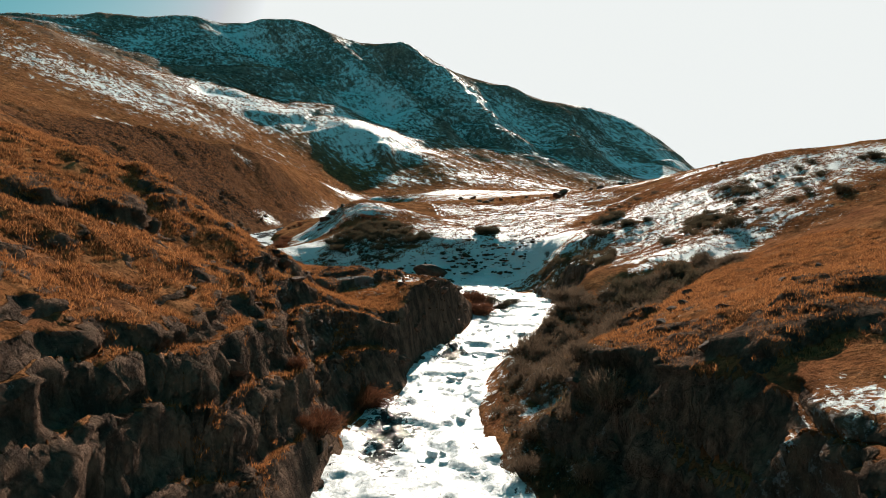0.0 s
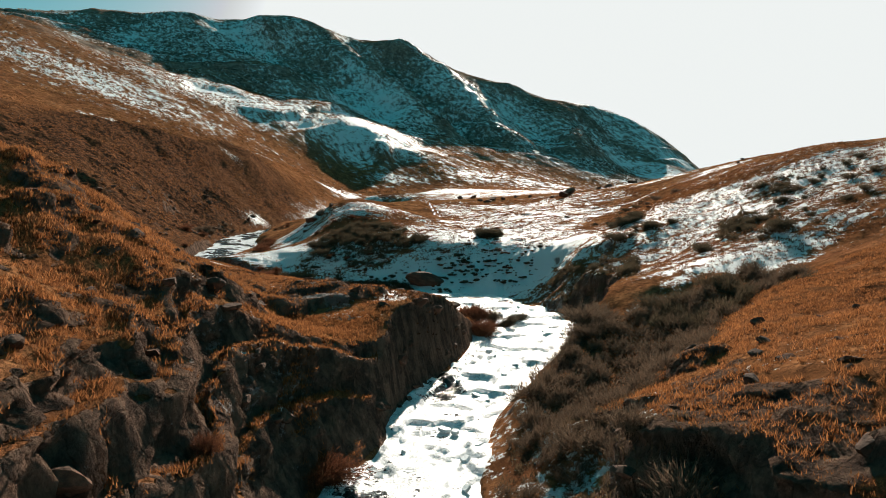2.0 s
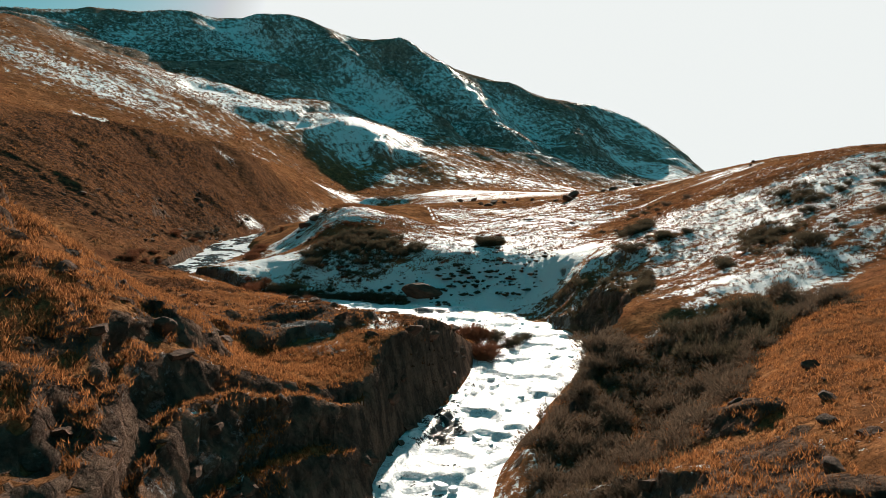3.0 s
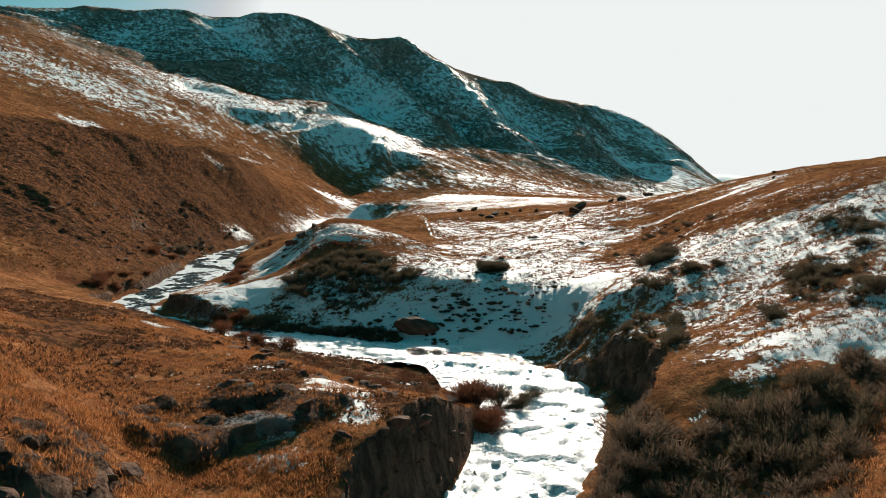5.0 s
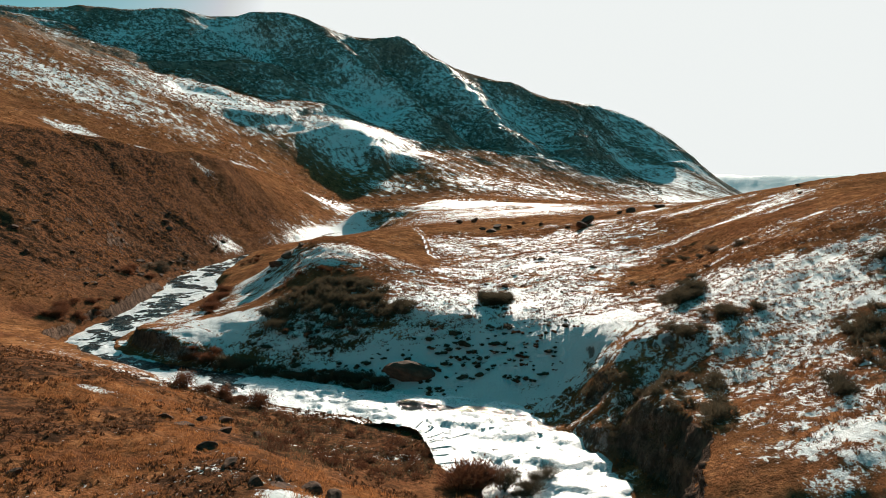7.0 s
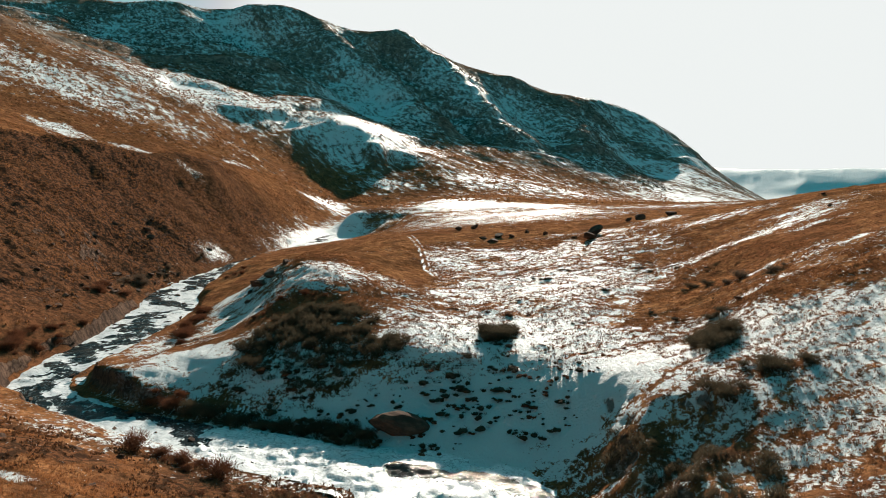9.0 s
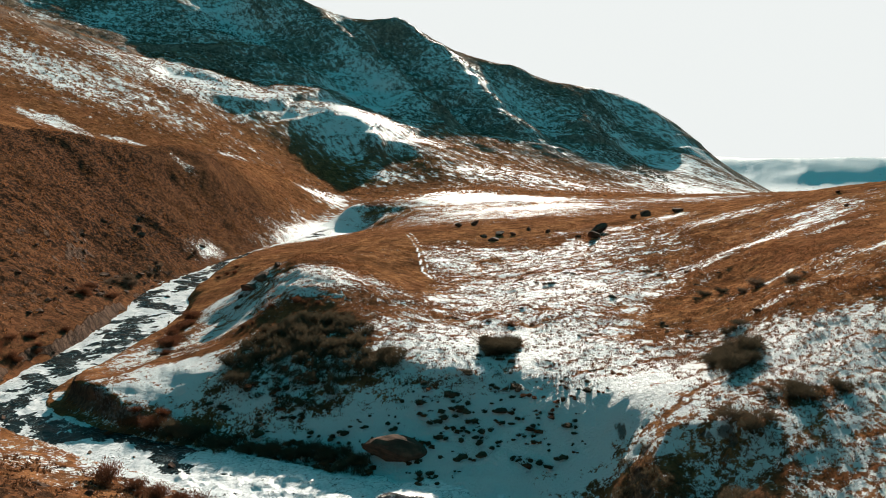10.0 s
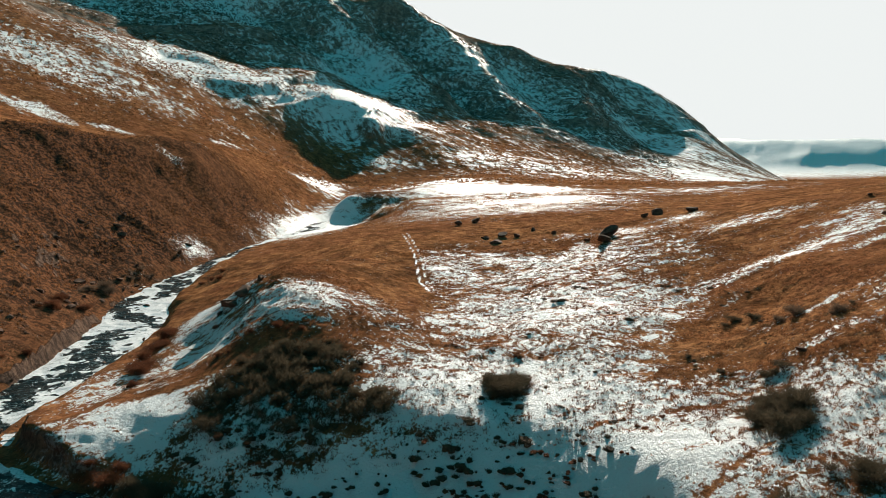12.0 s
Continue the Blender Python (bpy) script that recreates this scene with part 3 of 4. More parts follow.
# small thickets of scrub: x, y, half width, half depth, how many shrubs, their height, kind (0 dark, 1 grey, 2 russet)
SLOPE_THICKETS = [
    (-31, 186, 4, 3, 6, 1.2, 0), (52, 202, 3, 2, 5, 1.2, 0), (55, 135, 6, 2.5, 8, 1.2, 0), (68, 149, 7, 2.5, 8, 1.2, 0), (65, 128, 7, 2.5, 9, 1.2, 0), (54, 123, 6, 2, 8, 1.2, 0), (47, 126, 5, 2, 7, 1.1, 0), (75, 141, 6, 2, 7, 1.2, 0), (84, 152, 6, 2, 6, 1.1, 0),
    (64, 139, 5, 1.6, 6, 1.1, 0), (74, 120, 6, 2, 7, 1.2, 0), (88, 142, 6, 2, 6, 1.1, 0), (48, 153, 2.5, 1.5, 4, 1.0, 0), (36, 150, 2, 2, 4, 1.0, 0), (47, 180, 1.5, 1, 3, 0.9, 0), (60, 190, 3, 1.5, 6, 1.0, 1), (56, 196, 3, 1.5, 5, 1.0, 1),
]
BANK_THICKETS = [
    (11, 54, 4, 7, 14, 1.5, 1), (-11, 56, 1.6, 5, 10, 1.6, 2), (-8, 68, 1.2, 5, 6, 1.5, 2), (12, 131, 2.2, 3.0, 16, 1.35, 0), (6.5, 122, 1.5, 3, 8, 1.6, 2), (5.5, 130, 1.4, 4, 12, 1.5, 2), (-30, 155, 7, 3, 18, 1.3, 2), (-43, 178, 5, 1.6, 14, 1.2, 2), (19, 100, 2, 4, 10, 1.8, 1),
]
STREAM_THICKETS = [(-56, 232, 2.5, 7, 20, 1.2, 2), (-53, 219, 2.5, 6, 18, 1.2, 2), (-49, 207, 2.5, 3, 8, 1.0, 2), (-81, 216, 2.5, 8, 16, 1.3, 2), (-79, 200, 3, 6, 16, 1.3, 2), (-88, 250, 3, 8, 14, 1.5, 2), (-92, 272, 2, 8, 10, 1.4, 1), (-92, 300, 2, 8, 8, 1.4, 1), (-64, 290, 4, 8, 8, 1.0, 2), (-28, 209, 4, 1.5, 6, 0.8, 2), (-22, 208, 2, 1.2, 4, 0.8, 2), (-34, 205, 3, 1.5, 5, 0.8, 2)]
ALL_THICKETS = SLOPE_THICKETS + BANK_THICKETS + STREAM_THICKETS
# wide thickets by their outlines, with the ground that each shrub takes, its height and kind
BANK_COVERS = [
    ([(-33, 191), (-30, 200), (-23, 204), (-14, 204), (-9, 197), (-10, 191), (-3, 186), (-4, 182), (-9, 183), (-14, 182), (-20, 183), (-27, 188)], 2.2, 1.35, 0),
    ([(-33, 188), (-22, 184), (-12, 181), (-10, 177.5), (-20, 178), (-28, 182)], 5.0, 1.1, 0),
    ([(-46, 177.5), (-34, 177.5), (-19, 172.5), (-7, 168.5), (-6, 165), (-20, 169), (-37, 174.5)], 2.2, 1.0, 0),
    ([(23.6, 158), (27, 154), (33, 141), (36, 138), (32, 124), (27, 125), (24, 131), (23, 141)], 4.2, 1.2, 0),
    ([(27, 106), (34, 108), (39, 105), (38, 99), (33, 93), (26.5, 98)], 2.8, 1.6, 0),
]
SLOPE_COVERS = [
    ([(52, 145), (58, 143), (60, 134), (57, 129), (52, 122), (48, 126), (50, 136)], 5.0, 1.3, 0),
    ([(63, 158), (67, 161), (74, 154), (68, 144), (62, 150)], 5.5, 1.2, 0),
    ([(21, 122), (24, 101), (30, 106), (36, 102), (33, 91), (26, 81), (20, 74), (15, 67), (11, 66), (8.5, 74), (9.5, 90), (13.5, 97), (18, 110)], 3.0, 1.5, 1),
]
LOW_COVERS = [
    ([(7, 45), (6.2, 60), (5.5, 70), (8, 78), (12, 70), (12.5, 56), (13, 45)], 4.5, 1.0, 1),
    ([(42, 111), (50, 106), (43, 94), (39, 100)], 3.0, 1.4, 1),
    ([(-28, 152), (-11, 150), (2, 141), (1, 131), (-6, 125), (-15, 123), (-23, 138)], 5.5, 0.8, 2),
    ([(9.4, 189), (12, 192.5), (16.5, 191), (15.3, 185.5), (12.6, 183), (10.2, 184.5)], 1.4, 1.5, 0),
    ([(39.5, 174), (43, 176), (45.5, 170), (42.7, 163), (38.5, 163.5)], 2.2, 1.3, 0),
    ([(40, 156.5), (46, 155), (45, 151.5), (40, 153)], 2.6, 1.2, 0),
]
COVERS = BANK_COVERS + SLOPE_COVERS + LOW_COVERS
THICKETS_AS_SPOTS = [(tx, ty, tw, td, 0.8) for tx, ty, tw, td, *_ in ALL_THICKETS]
snow = blobs(x, y, SNOW_NEAR + SNOW_MORE + SNOW_SLOPES + SNOW_FAR + SNOW_MOUNTAIN)
dzdr = np.gradient(gz, axis=0) / np.gradient(np.array(radii))[:, None]
dzda = np.gradient(gz, axis=1) / np.maximum(np.gradient(R * A, axis=1), 1e-3)
dzda = np.clip(dzda, -9, 9)
slope = np.hypot(dzdr, dzda).ravel()
far = np.hypot(x, y)
gorge = step(-3, -6, x) * step(88, 83, y)
rock = step(0.9 - 0.25 * gorge, 1.5 - 0.4 * gorge, slope) * step(400, 250, far)
patches = step(0.08, 0.3, outcrops(x, y))
crag = step(-76, -82, x) * step(-135, -108, x) * step(205, 225, y) * step(420, 330, y)
crag = crag * step(-0.12, 0.15, fractal(x * 0.5, y, 22, 5, 15) + 0.16)
nose = within(x, y, [(11, 48), (14, 60), (17.5, 67), (21.5, 65), (19, 58), (22.5, 52), (20, 44), (12, 42)], 1.0, 1.5)
rock = np.maximum(np.maximum(rock, 0.9 * nose), np.maximum(0.75 * patches, 0.4 * crag))
# rough blocks and ledges on the rock faces, pushed out level
strike = 0.6 * x + 0.8 * y
layers = 0.6 * fractal(strike, hz * 1.7, 3.2, 4, 51, 0.65) + 0.35 * np.sign(fractal(strike, hz * 1.3, 1.9, 3, 53)) + 0.6 * fractal(strike * 1.2, hz * 2.0, 1.3, 2, 55)
push = (0.85 * rock * layers).reshape(gx.shape) * (step(330, 200, far) * step(1.5, 3, past)).reshape(gx.shape)
steepness = np.maximum(np.hypot(dzdr, dzda), 0.3)
ox, oy = -(dzdr * np.sin(A) + dzda * np.cos(A)) / steepness, -(dzdr * np.cos(A) - dzda * np.sin(A)) / steepness
gx, gy = gx + push * ox, gy + push * oy
scrub = blobs(x, y, THICKETS_AS_SPOTS)
for ring, room, _, _ in COVERS:
    scrub = np.maximum(scrub, min(1.1, 3.4 / room) * within(x, y, ring, 1.2, 1.5))
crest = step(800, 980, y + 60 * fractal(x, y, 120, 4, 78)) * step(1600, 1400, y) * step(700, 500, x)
# last term, the spur: dark scree, with the face's shade put into the colour
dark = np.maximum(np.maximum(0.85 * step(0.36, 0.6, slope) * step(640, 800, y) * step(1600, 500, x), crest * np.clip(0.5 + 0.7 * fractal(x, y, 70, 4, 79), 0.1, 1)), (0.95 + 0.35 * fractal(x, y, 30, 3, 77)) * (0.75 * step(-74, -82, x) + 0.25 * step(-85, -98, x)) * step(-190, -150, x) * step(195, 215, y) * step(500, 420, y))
scrub = scrub * np.clip(0.8 + 1.6 * fractal(x, y, 2.6, 3, 91), 0, 1.5)
dark = np.maximum(dark, np.clip(0.75 * scrub, 0, 1))
# first oval, the far scarp: its scrub and its shade, both as colour
dark = np.maximum(dark, 0.8 * blobs(x, y, [(-40, 490, 18, 14, 1.0), (-45, 242, 8, 12, 0.8), (-9, 136, 14, 11, 0.95), (-24, 148, 13, 7, 0.9), (2, 120, 4, 8, 0.8)]))
terrace = step(-75, -60, x) * step(7, 4, x) * step(92, 100, y) * step(162, 152, y)
dark = np.maximum(dark, 0.85 * terrace * step(-0.02, 0.28, fractal(x, y, 10, 5, 95, 0.65) + 0.004 * (y - 125)))
uu, vv = 0.80 * x + 0.60 * y, -0.60 * x + 0.80 * y
gullies = fractal(uu, vv * 0.30, 85, 5, 11, 0.5, True)
snow = snow + step(600, 850, y) * step(1500, 1250, y) * (0.26 - 0.42 * gullies + 0.16 * step(0.5, 0.22, slope))
snow = snow * (1 - 0.35 * np.clip(1.4 * scrub, 0, 1))
RIDGE = [(-60, 300), (-20, 330), (-7.5, 300), (-2, 262), (0.5, 240), (0, 214), (-2.5, 214), (-6, 226), (-10, 226), (-16, 238), (-24, 250), (-42, 262)]
WEDGE = [(31, 188), (44, 205), (58, 211), (68, 214), (90, 226), (125, 235), (125, 165), (70, 162), (56, 172), (50, 177), (44.6, 186), (37.7, 184.4)]
snow = snow * (1 - 0.92 * within(x, y, RIDGE, 2.5, 2.0)) * (1 - 0.6 * within(x, y, WEDGE, 3.0, 3.0))
bare = step(0.0, 0.35, fractal(x, y * 0.6, 18, 4, 97)) * step(196, 222, y) * step(345, 300, y) * step(-10, 5, x)
BAND = [(-26, 204.8), (-33, 203.5), (-40, 198), (-51, 198.5), (-56, 190), (-54, 188), (-50, 195.5), (-39, 195), (-32, 200.5), (-26, 202.8)]
snow = snow * (1 - 0.9 * within(x, y, BAND, 0.8, 0.8))
snow = snow * (1 - 0.55 * bare) + 0.5 * blobs(x, y, [(72, 228, 16, 3.5, 1.0), (84, 218, 8, 3, 0.9), (62, 196, 9, 1.6, 0.8), (58, 183, 7, 1.4, 0.7), (75, 190, 7, 1.5, 0.6)])
# snow keeps to the sides of hummocks that are turned from the sun
lee = tufts(x, y + 0.6) - tufts(x, y - 0.6)
snow = snow + 0.4 * lee * step(0.12, 0.35, snow) * step(360, 300, far)
for side_x in (-0.8, 0.8):                     # wheel track
    for a, b in zip(TRACK[:-1], TRACK[1:]):
        d = np.array(b) - np.array(a)
        u = np.clip(((x - a[0] - side_x) * d[0] + (y - a[1]) * d[1]) / (d @ d), 0, 1)
        off = np.hypot(x - a[0] - side_x - u * d[0], y - a[1] - u * d[1])
        snow = np.maximum(snow, 0.75 * np.exp(-(off / 0.3) ** 2))
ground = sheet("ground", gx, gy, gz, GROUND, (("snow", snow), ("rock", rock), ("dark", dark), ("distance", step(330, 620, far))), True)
tagged(ground, "valley of tawny grass, dark rock and thin patchy snow", "ground", kind="structure")


# ---- river: ice and snow with open water ----
def river_strip(course, cell):
    p = along(course, lambda m: cell)
    t = np.gradient(p[:, :2], axis=0)
    t /= np.hypot(t[:, 0], t[:, 1])[:, None]
    across = np.linspace(-1, 1, int(18 / cell))
    w = (p[:, 3] + np.where(p[:, 1] > 122, np.where(p[:, 1] < 160, 4.4, 2.6), 1.2))[:, None] * across[None]
    rx, ry = p[:, 0][:, None] + t[:, 1][:, None] * w, p[:, 1][:, None] - t[:, 0][:, None] * w
    plates = fractal(rx.ravel(), ry.ravel(), 3.5, 4, 41).reshape(rx.shape)
    rz = p[:, 2][:, None] + 0.10 * plates + (0.3 * step(0.05, 0.1, plates) + 0.2 * step(-0.3, -0.25, plates)) * np.where(ry > 165, 0.45, 1.0) - 0.1
    lip = 0.38 * step(-0.62, -0.66, across[None] + 0.12 * fractal(rx.ravel(), ry.ravel(), 5.0, 3, 45).reshape(rx.shape)) * (ry < 150)
    across = across[None] + 0 * rx
    run = np.cumsum(np.hypot(*np.gradient(p[:, :2], axis=0).T))[:, None] + 0 * rx
    wander = fractal(run.ravel(), 0 * run.ravel(), 17, 3, 47).reshape(rx.shape)
    channel = np.abs(across + 1.2 * wander) + 0.8 * fractal(rx.ravel(), ry.ravel(), 3.0, 4, 48, 0.65).reshape(rx.shape)
    return rx, ry, rz + lip, channel


rx, ry, rz, channel = river_strip(COURSE[(COURSE[:, 1] > -120)], 0.4)
water = np.where(ry > 165, 0.22 + 0.45 * step(0.6, 0.25, channel), 0.23) + 0.5 * np.exp(-((rx + 5.5) / 2.4) ** 2 - ((ry - 63) / 7) ** 2) + 0.5 * np.exp(-((rx - 1.6) / 2.0) ** 2 - ((ry - 95.0) / 5) ** 2)
for (ax, ay), (bx, by) in (((-3, 158.5), (8, 155.5)), ((8, 155.5), (18, 149.5))):
    u = np.clip(((rx - ax) * (bx - ax) + (ry - ay) * (by - ay)) / ((bx - ax) ** 2 + (by - ay) ** 2), 0, 1)
    water = np.maximum(water, 1.1 * step(1.7, 1.0, np.hypot(rx - ax - u * (bx - ax), (ry - ay - u * (by - ay)) + 0.8 * fractal(rx.ravel(), ry.ravel(), 4, 2, 44).reshape(rx.shape))))
river = sheet("river", rx, ry, rz, ICE, (("water", water.ravel()),))
tagged(river, "frozen river of white ice with open dark water", "river", kind="structure")


# ---- shrubs ----
def wood_material(name, low, high):
    g = Graph(name)
    k = g.n.new("ShaderNodeNewGeometry")
    v = g.n.new("ShaderNodeObjectInfo")
    f = g.math("ADD", g.math("MULTIPLY", k.outputs["Random Per Island"], 0.7), g.math("MULTIPLY", v.outputs["Random"], 0.3))
    c = g.mix(f, low, high)
    g.thin(c, 0.3)
    return g.set(Base_Color=c, Roughness=0.9, Specular_IOR_Level=0.1)


TWIGS = [wood_material("scrub_dark", (0.045, 0.04, 0.028), (0.165, 0.122, 0.077)), wood_material("scrub_grey", (0.085, 0.06, 0.043), (0.26, 0.175, 0.12)),
         wood_material("scrub_russet", (0.065, 0.028, 0.018), (0.24, 0.095, 0.048))]
BARK = wood_material("bark_dark", (0.03, 0.022, 0.016), (0.07, 0.05, 0.035))


def mesh_from(name, verts, faces, mat, smooth=False):
    me = bpy.data.meshes.new(name)
    me.from_pydata(verts, [], faces)
    me.materials.append(mat)
    if smooth:
        me.polygons.foreach_set("use_smooth", np.ones(len(faces), bool))
    return me


def stem(verts, faces, p, q, r0, r1):
    """A three-sided tapered stick from p to q."""
    d = (q - p).normalized()
    a = d.orthogonal().normalized()
    b = d.cross(a)
    n = len(verts)
    for c, r in ((p, r0), (q, r1)):
        for k in range(3):
            verts.append(c + r * (math.cos(2.094 * k) * a + math.sin(2.094 * k) * b))
    for k in range(3):
        faces.append((n + k, n + (k + 1) % 3, n + 3 + (k + 1) % 3, n + 3 + k))


def shrub(rng, mat, blades):
    """A shrub of unit height: bare stems below, a dense crown of fine twigs."""
    verts, faces, tips = [], [], []
    for _ in range(11):
        t, lean = rng.uniform(0, 6.283), rng.uniform(0.15, 0.95)
        q = Vector((lean * math.cos(t), lean * math.sin(t), rng.uniform(0.45, 0.75)))
        p = Vector((0.12 * math.cos(t), 0.12 * math.sin(t), -0.15))
        m = (p + q) / 2 + Vector((0, 0, 0.12))
        stem(verts, faces, p, m, 0.035, 0.024)
        stem(verts, faces, m, q, 0.024, 0.012)
        tips += [m, q]
    body = mesh_from("woody_base", verts, faces, BARK)
    verts, faces = [], []
    for _ in range(blades):
        c = rng.choice(tips)
        p = c + Vector((rng.gauss(0, 0.24), rng.gauss(0, 0.24), rng.gauss(0, 0.14)))
        out = Vector((p.x, p.y, rng.uniform(0.3, 1.1))).normalized()
        out = (out + Vector((rng.gauss(0, 0.35), rng.gauss(0, 0.35), rng.gauss(0, 0.3)))).normalized()
        q = p + rng.uniform(0.07, 0.30) * out
        q.z = max(q.z, 0.02)
        side = out.cross(Vector((rng.gauss(0, 1), rng.gauss(0, 1), rng.gauss(0, 1)))).normalized() * rng.uniform(0.008, 0.022)
        n = len(verts)
        verts += [p - side, p + side, q]
        faces.append((n, n + 1, n + 2))
    return body, mesh_from("crown", verts, faces, mat)


rng = random.Random(5)
SHRUBS = [[shrub(rng, mat, 2300) for _ in range(3)] for mat in TWIGS]
LOOKS = [("dense dark leafless scrub bush on the snowy slope", "dark scrub"), ("grey-brown leafless twiggy bush on the river bank", "grey scrub"), ("russet leafless low bush beside the stream", "russet scrub")]


def plant(x, y, height, kind, rng):
    z = float(ground_at(x, y))
    body, crown = rng.choice(SHRUBS[kind])
    past_bank, level = near_river(np.array([x]), np.array([y]))[:2]
    if past_bank[0] < 0:
        z = max(z, float(level[0]))
    ob = new("shrub")
    ob.matrix_basis = Matrix.LocRotScale((x, y, z - 0.05), Euler((rng.gauss(0, 0.08), rng.gauss(0, 0.08), rng.uniform(0, 6.28))), (height * rng.uniform(0.75, 1.25), height * rng.uniform(0.75, 1.25), height * rng.uniform(0.8, 1.25)))
    for name, data in (("woody_base", body), ("crown", crown)):
        new(name, data).parent = ob
    tagged(ob, LOOKS[kind][0], "shrub", LOOKS[kind][1])


for tx, ty, tw, td, many, height, kind in ALL_THICKETS:
    for _ in range(max(3, int(many * 0.5))):
        t, r = rng.uniform(0, 6.283), math.sqrt(rng.random()) * rng.choice((0.8, 1.0, 1.35))
        plant(tx + tw * r * math.cos(t), ty + td * r * math.sin(t), height * rng.choice((0.45, 0.6, 0.8, 1.0, 1.3)) * rng.uniform(1.0, 1.35), kind, rng)
for ring, room, height, kind in COVERS[-3:]:
    spots = [(rng.uniform(*c) for c in zip(np.min(ring, 0), np.max(ring, 0))) for _ in range(int(np.prod(np.ptp(ring, 0)) / room))]
    spots = np.array([tuple(q) for q in spots])
    for px, py in spots[within(spots[:, 0], spots[:, 1], ring, 0.6) > 0.5]:
        plant(float(px), float(py), height * rng.choice((0.5, 0.65, 0.8, 1.0, 1.2)) * rng.uniform(0.9, 1.2), kind, rng)
for k in range(34):                             # hedge along the foot of the shaded bank
    u = k / 33
    plant(-38 + 30 * u + rng.gauss(0, 0.4), 176.5 - 8.0 * u + rng.gauss(0, 0.5), rng.uniform(0.9, 1.5), 0, rng)


# ---- wide thickets: hundreds of bushes grown together ----
def thicket(name, covers, per, mat, seed, label):
    r = np.random.RandomState(seed)
    cx, cy, ch = [], [], []
    for ring, room, height, _ in covers:
        q = r.uniform(np.min(ring, 0), np.max(ring, 0), (int(np.prod(np.ptp(ring, 0)) / room), 2))
        q = q[(within(q[:, 0], q[:, 1], ring, 1.0, 1.2) > r.rand(len(q))) & (near_river(q[:, 0], q[:, 1])[0] > 0.3)]
        cx, cy, ch = np.append(cx, q[:, 0]), np.append(cy, q[:, 1]), np.append(ch, height * r.choice((0.5, 0.7, 0.85, 1.0, 1.25), len(q)))
    n = len(cx) * per
    hgt = np.repeat(ch, per)
    # each bush a ragged dome of twigs, denser towards its skin
    d = r.normal(0, 1, (n, 3))
    d[:, 2] = np.abs(d[:, 2]) * 0.8
    d /= np.linalg.norm(d, axis=1)[:, None]
    rad = r.uniform(0.35, 1.0, n) ** 0.6 * (0.8 + 0.35 * np.sin(3 * np.arctan2(d[:, 1], d[:, 0]) + np.repeat(r.uniform(0, 6.28, len(cx)), per)))
    p = d * rad[:, None] * np.stack([0.85 * hgt, 0.85 * hgt, 0.95 * hgt], 1)
    base = np.stack([np.repeat(cx, per), np.repeat(cy, per), np.repeat(ground_at(cx, cy), per)], 1)
    p = p + base
    p[:, 2] = np.maximum(p[:, 2], ground_at(p[:, 0], p[:, 1]) - 0.05)
    out = d + r.normal(0, 0.4, (n, 3)) + (0, 0, 0.35)
    out /= np.linalg.norm(out, axis=1)[:, None]
    side = np.cross(out, r.normal(0, 1, (n, 3)))
    side *= (r.uniform(0.012, 0.03, n) * np.maximum(hgt, 0.8) / np.linalg.norm(side, axis=1))[:, None]
    tip = p + out * (hgt * r.uniform(0.10, 0.38, n))[:, None]
    v = np.stack([p - side, p + side, tip], 1)
    me = bpy.data.meshes.new(name)
    me.vertices.add(3 * n)
    me.vertices.foreach_set("co", v.astype(np.float32).ravel())
    me.loops.add(3 * n)
    me.loops.foreach_set("vertex_index", np.arange(3 * n, dtype=np.int32))
    me.polygons.add(n)
    me.polygons.foreach_set("loop_start", np.arange(0, 3 * n, 3, dtype=np.int32))
    me.update(calc_edges=True)
    me.materials.append(mat)
    return tagged(new(name, me), label, "thicket", kind="stuff")


for kind, name, label in ((0, "dark_thicket", "dense dark leafless thicket on the snowy banks"), (1, "grey_thicket", "grey-brown twiggy thicket filling the gorge's bank"), (2, "russet_thicket", "low russet scrub of the flood plain")):
    thicket(name, [c for c in COVERS[:-3] if c[3] == kind], (750, 650, 420)[kind], TWIGS[kind], 31 + kind, label)


# ---- boulders and outcrops ----
def stone_material():
    g = Graph("boulder_stone")
    p = g.place()
    k = g.n.new("ShaderNodeObjectInfo")
    a, b = g.noise(p, 1.6, 6, 0.65), g.noise(p, 9.0, 4, 0.6)
    c = g.mix(g.band(a, 0.35, 0.68), (0.06, 0.036, 0.026), (0.18, 0.095, 0.064))
    c = g.mix(g.math("MULTIPLY", k.outputs["Random"], 0.4), c, (0.08, 0.052, 0.038))
    c = g.mix(g.band(b, 0.6, 0.75, 0, 0.5), c, (0.17, 0.13, 0.09))
    return g.set(Base_Color=c, Roughness=0.9, Specular_IOR_Level=0.1, Normal=g.bump(g.math("ADD", a, g.math("MULTIPLY", b, 0.4)), 0.8, 0.25))


STONE = stone_material()


def boulder(rng):
    bm = bmesh.new()
    bmesh.ops.create_icosphere(bm, subdivisions=3, radius=1.0)
    cuts = []
    for _ in range(11):
        n = Vector((rng.gauss(0, 1), rng.gauss(0, 1), rng.gauss(0, 0.8))).normalized()
        cuts.append((n, rng.uniform(0.32, 0.7)))
    for v in bm.verts:
        for n, d in cuts:
            over = v.co.dot(n) - d
            if over > 0:
                v.co -= n * over * 0.98
        v.co += 0.07 * noise.noise_vector(v.co * 2.3) + 0.03 * noise.noise_vector(v.co * 6)
    me = bpy.data.meshes.new("boulder")
    bm.to_mesh(me)
    bm.free()
    me.materials.append(STONE)
    return me


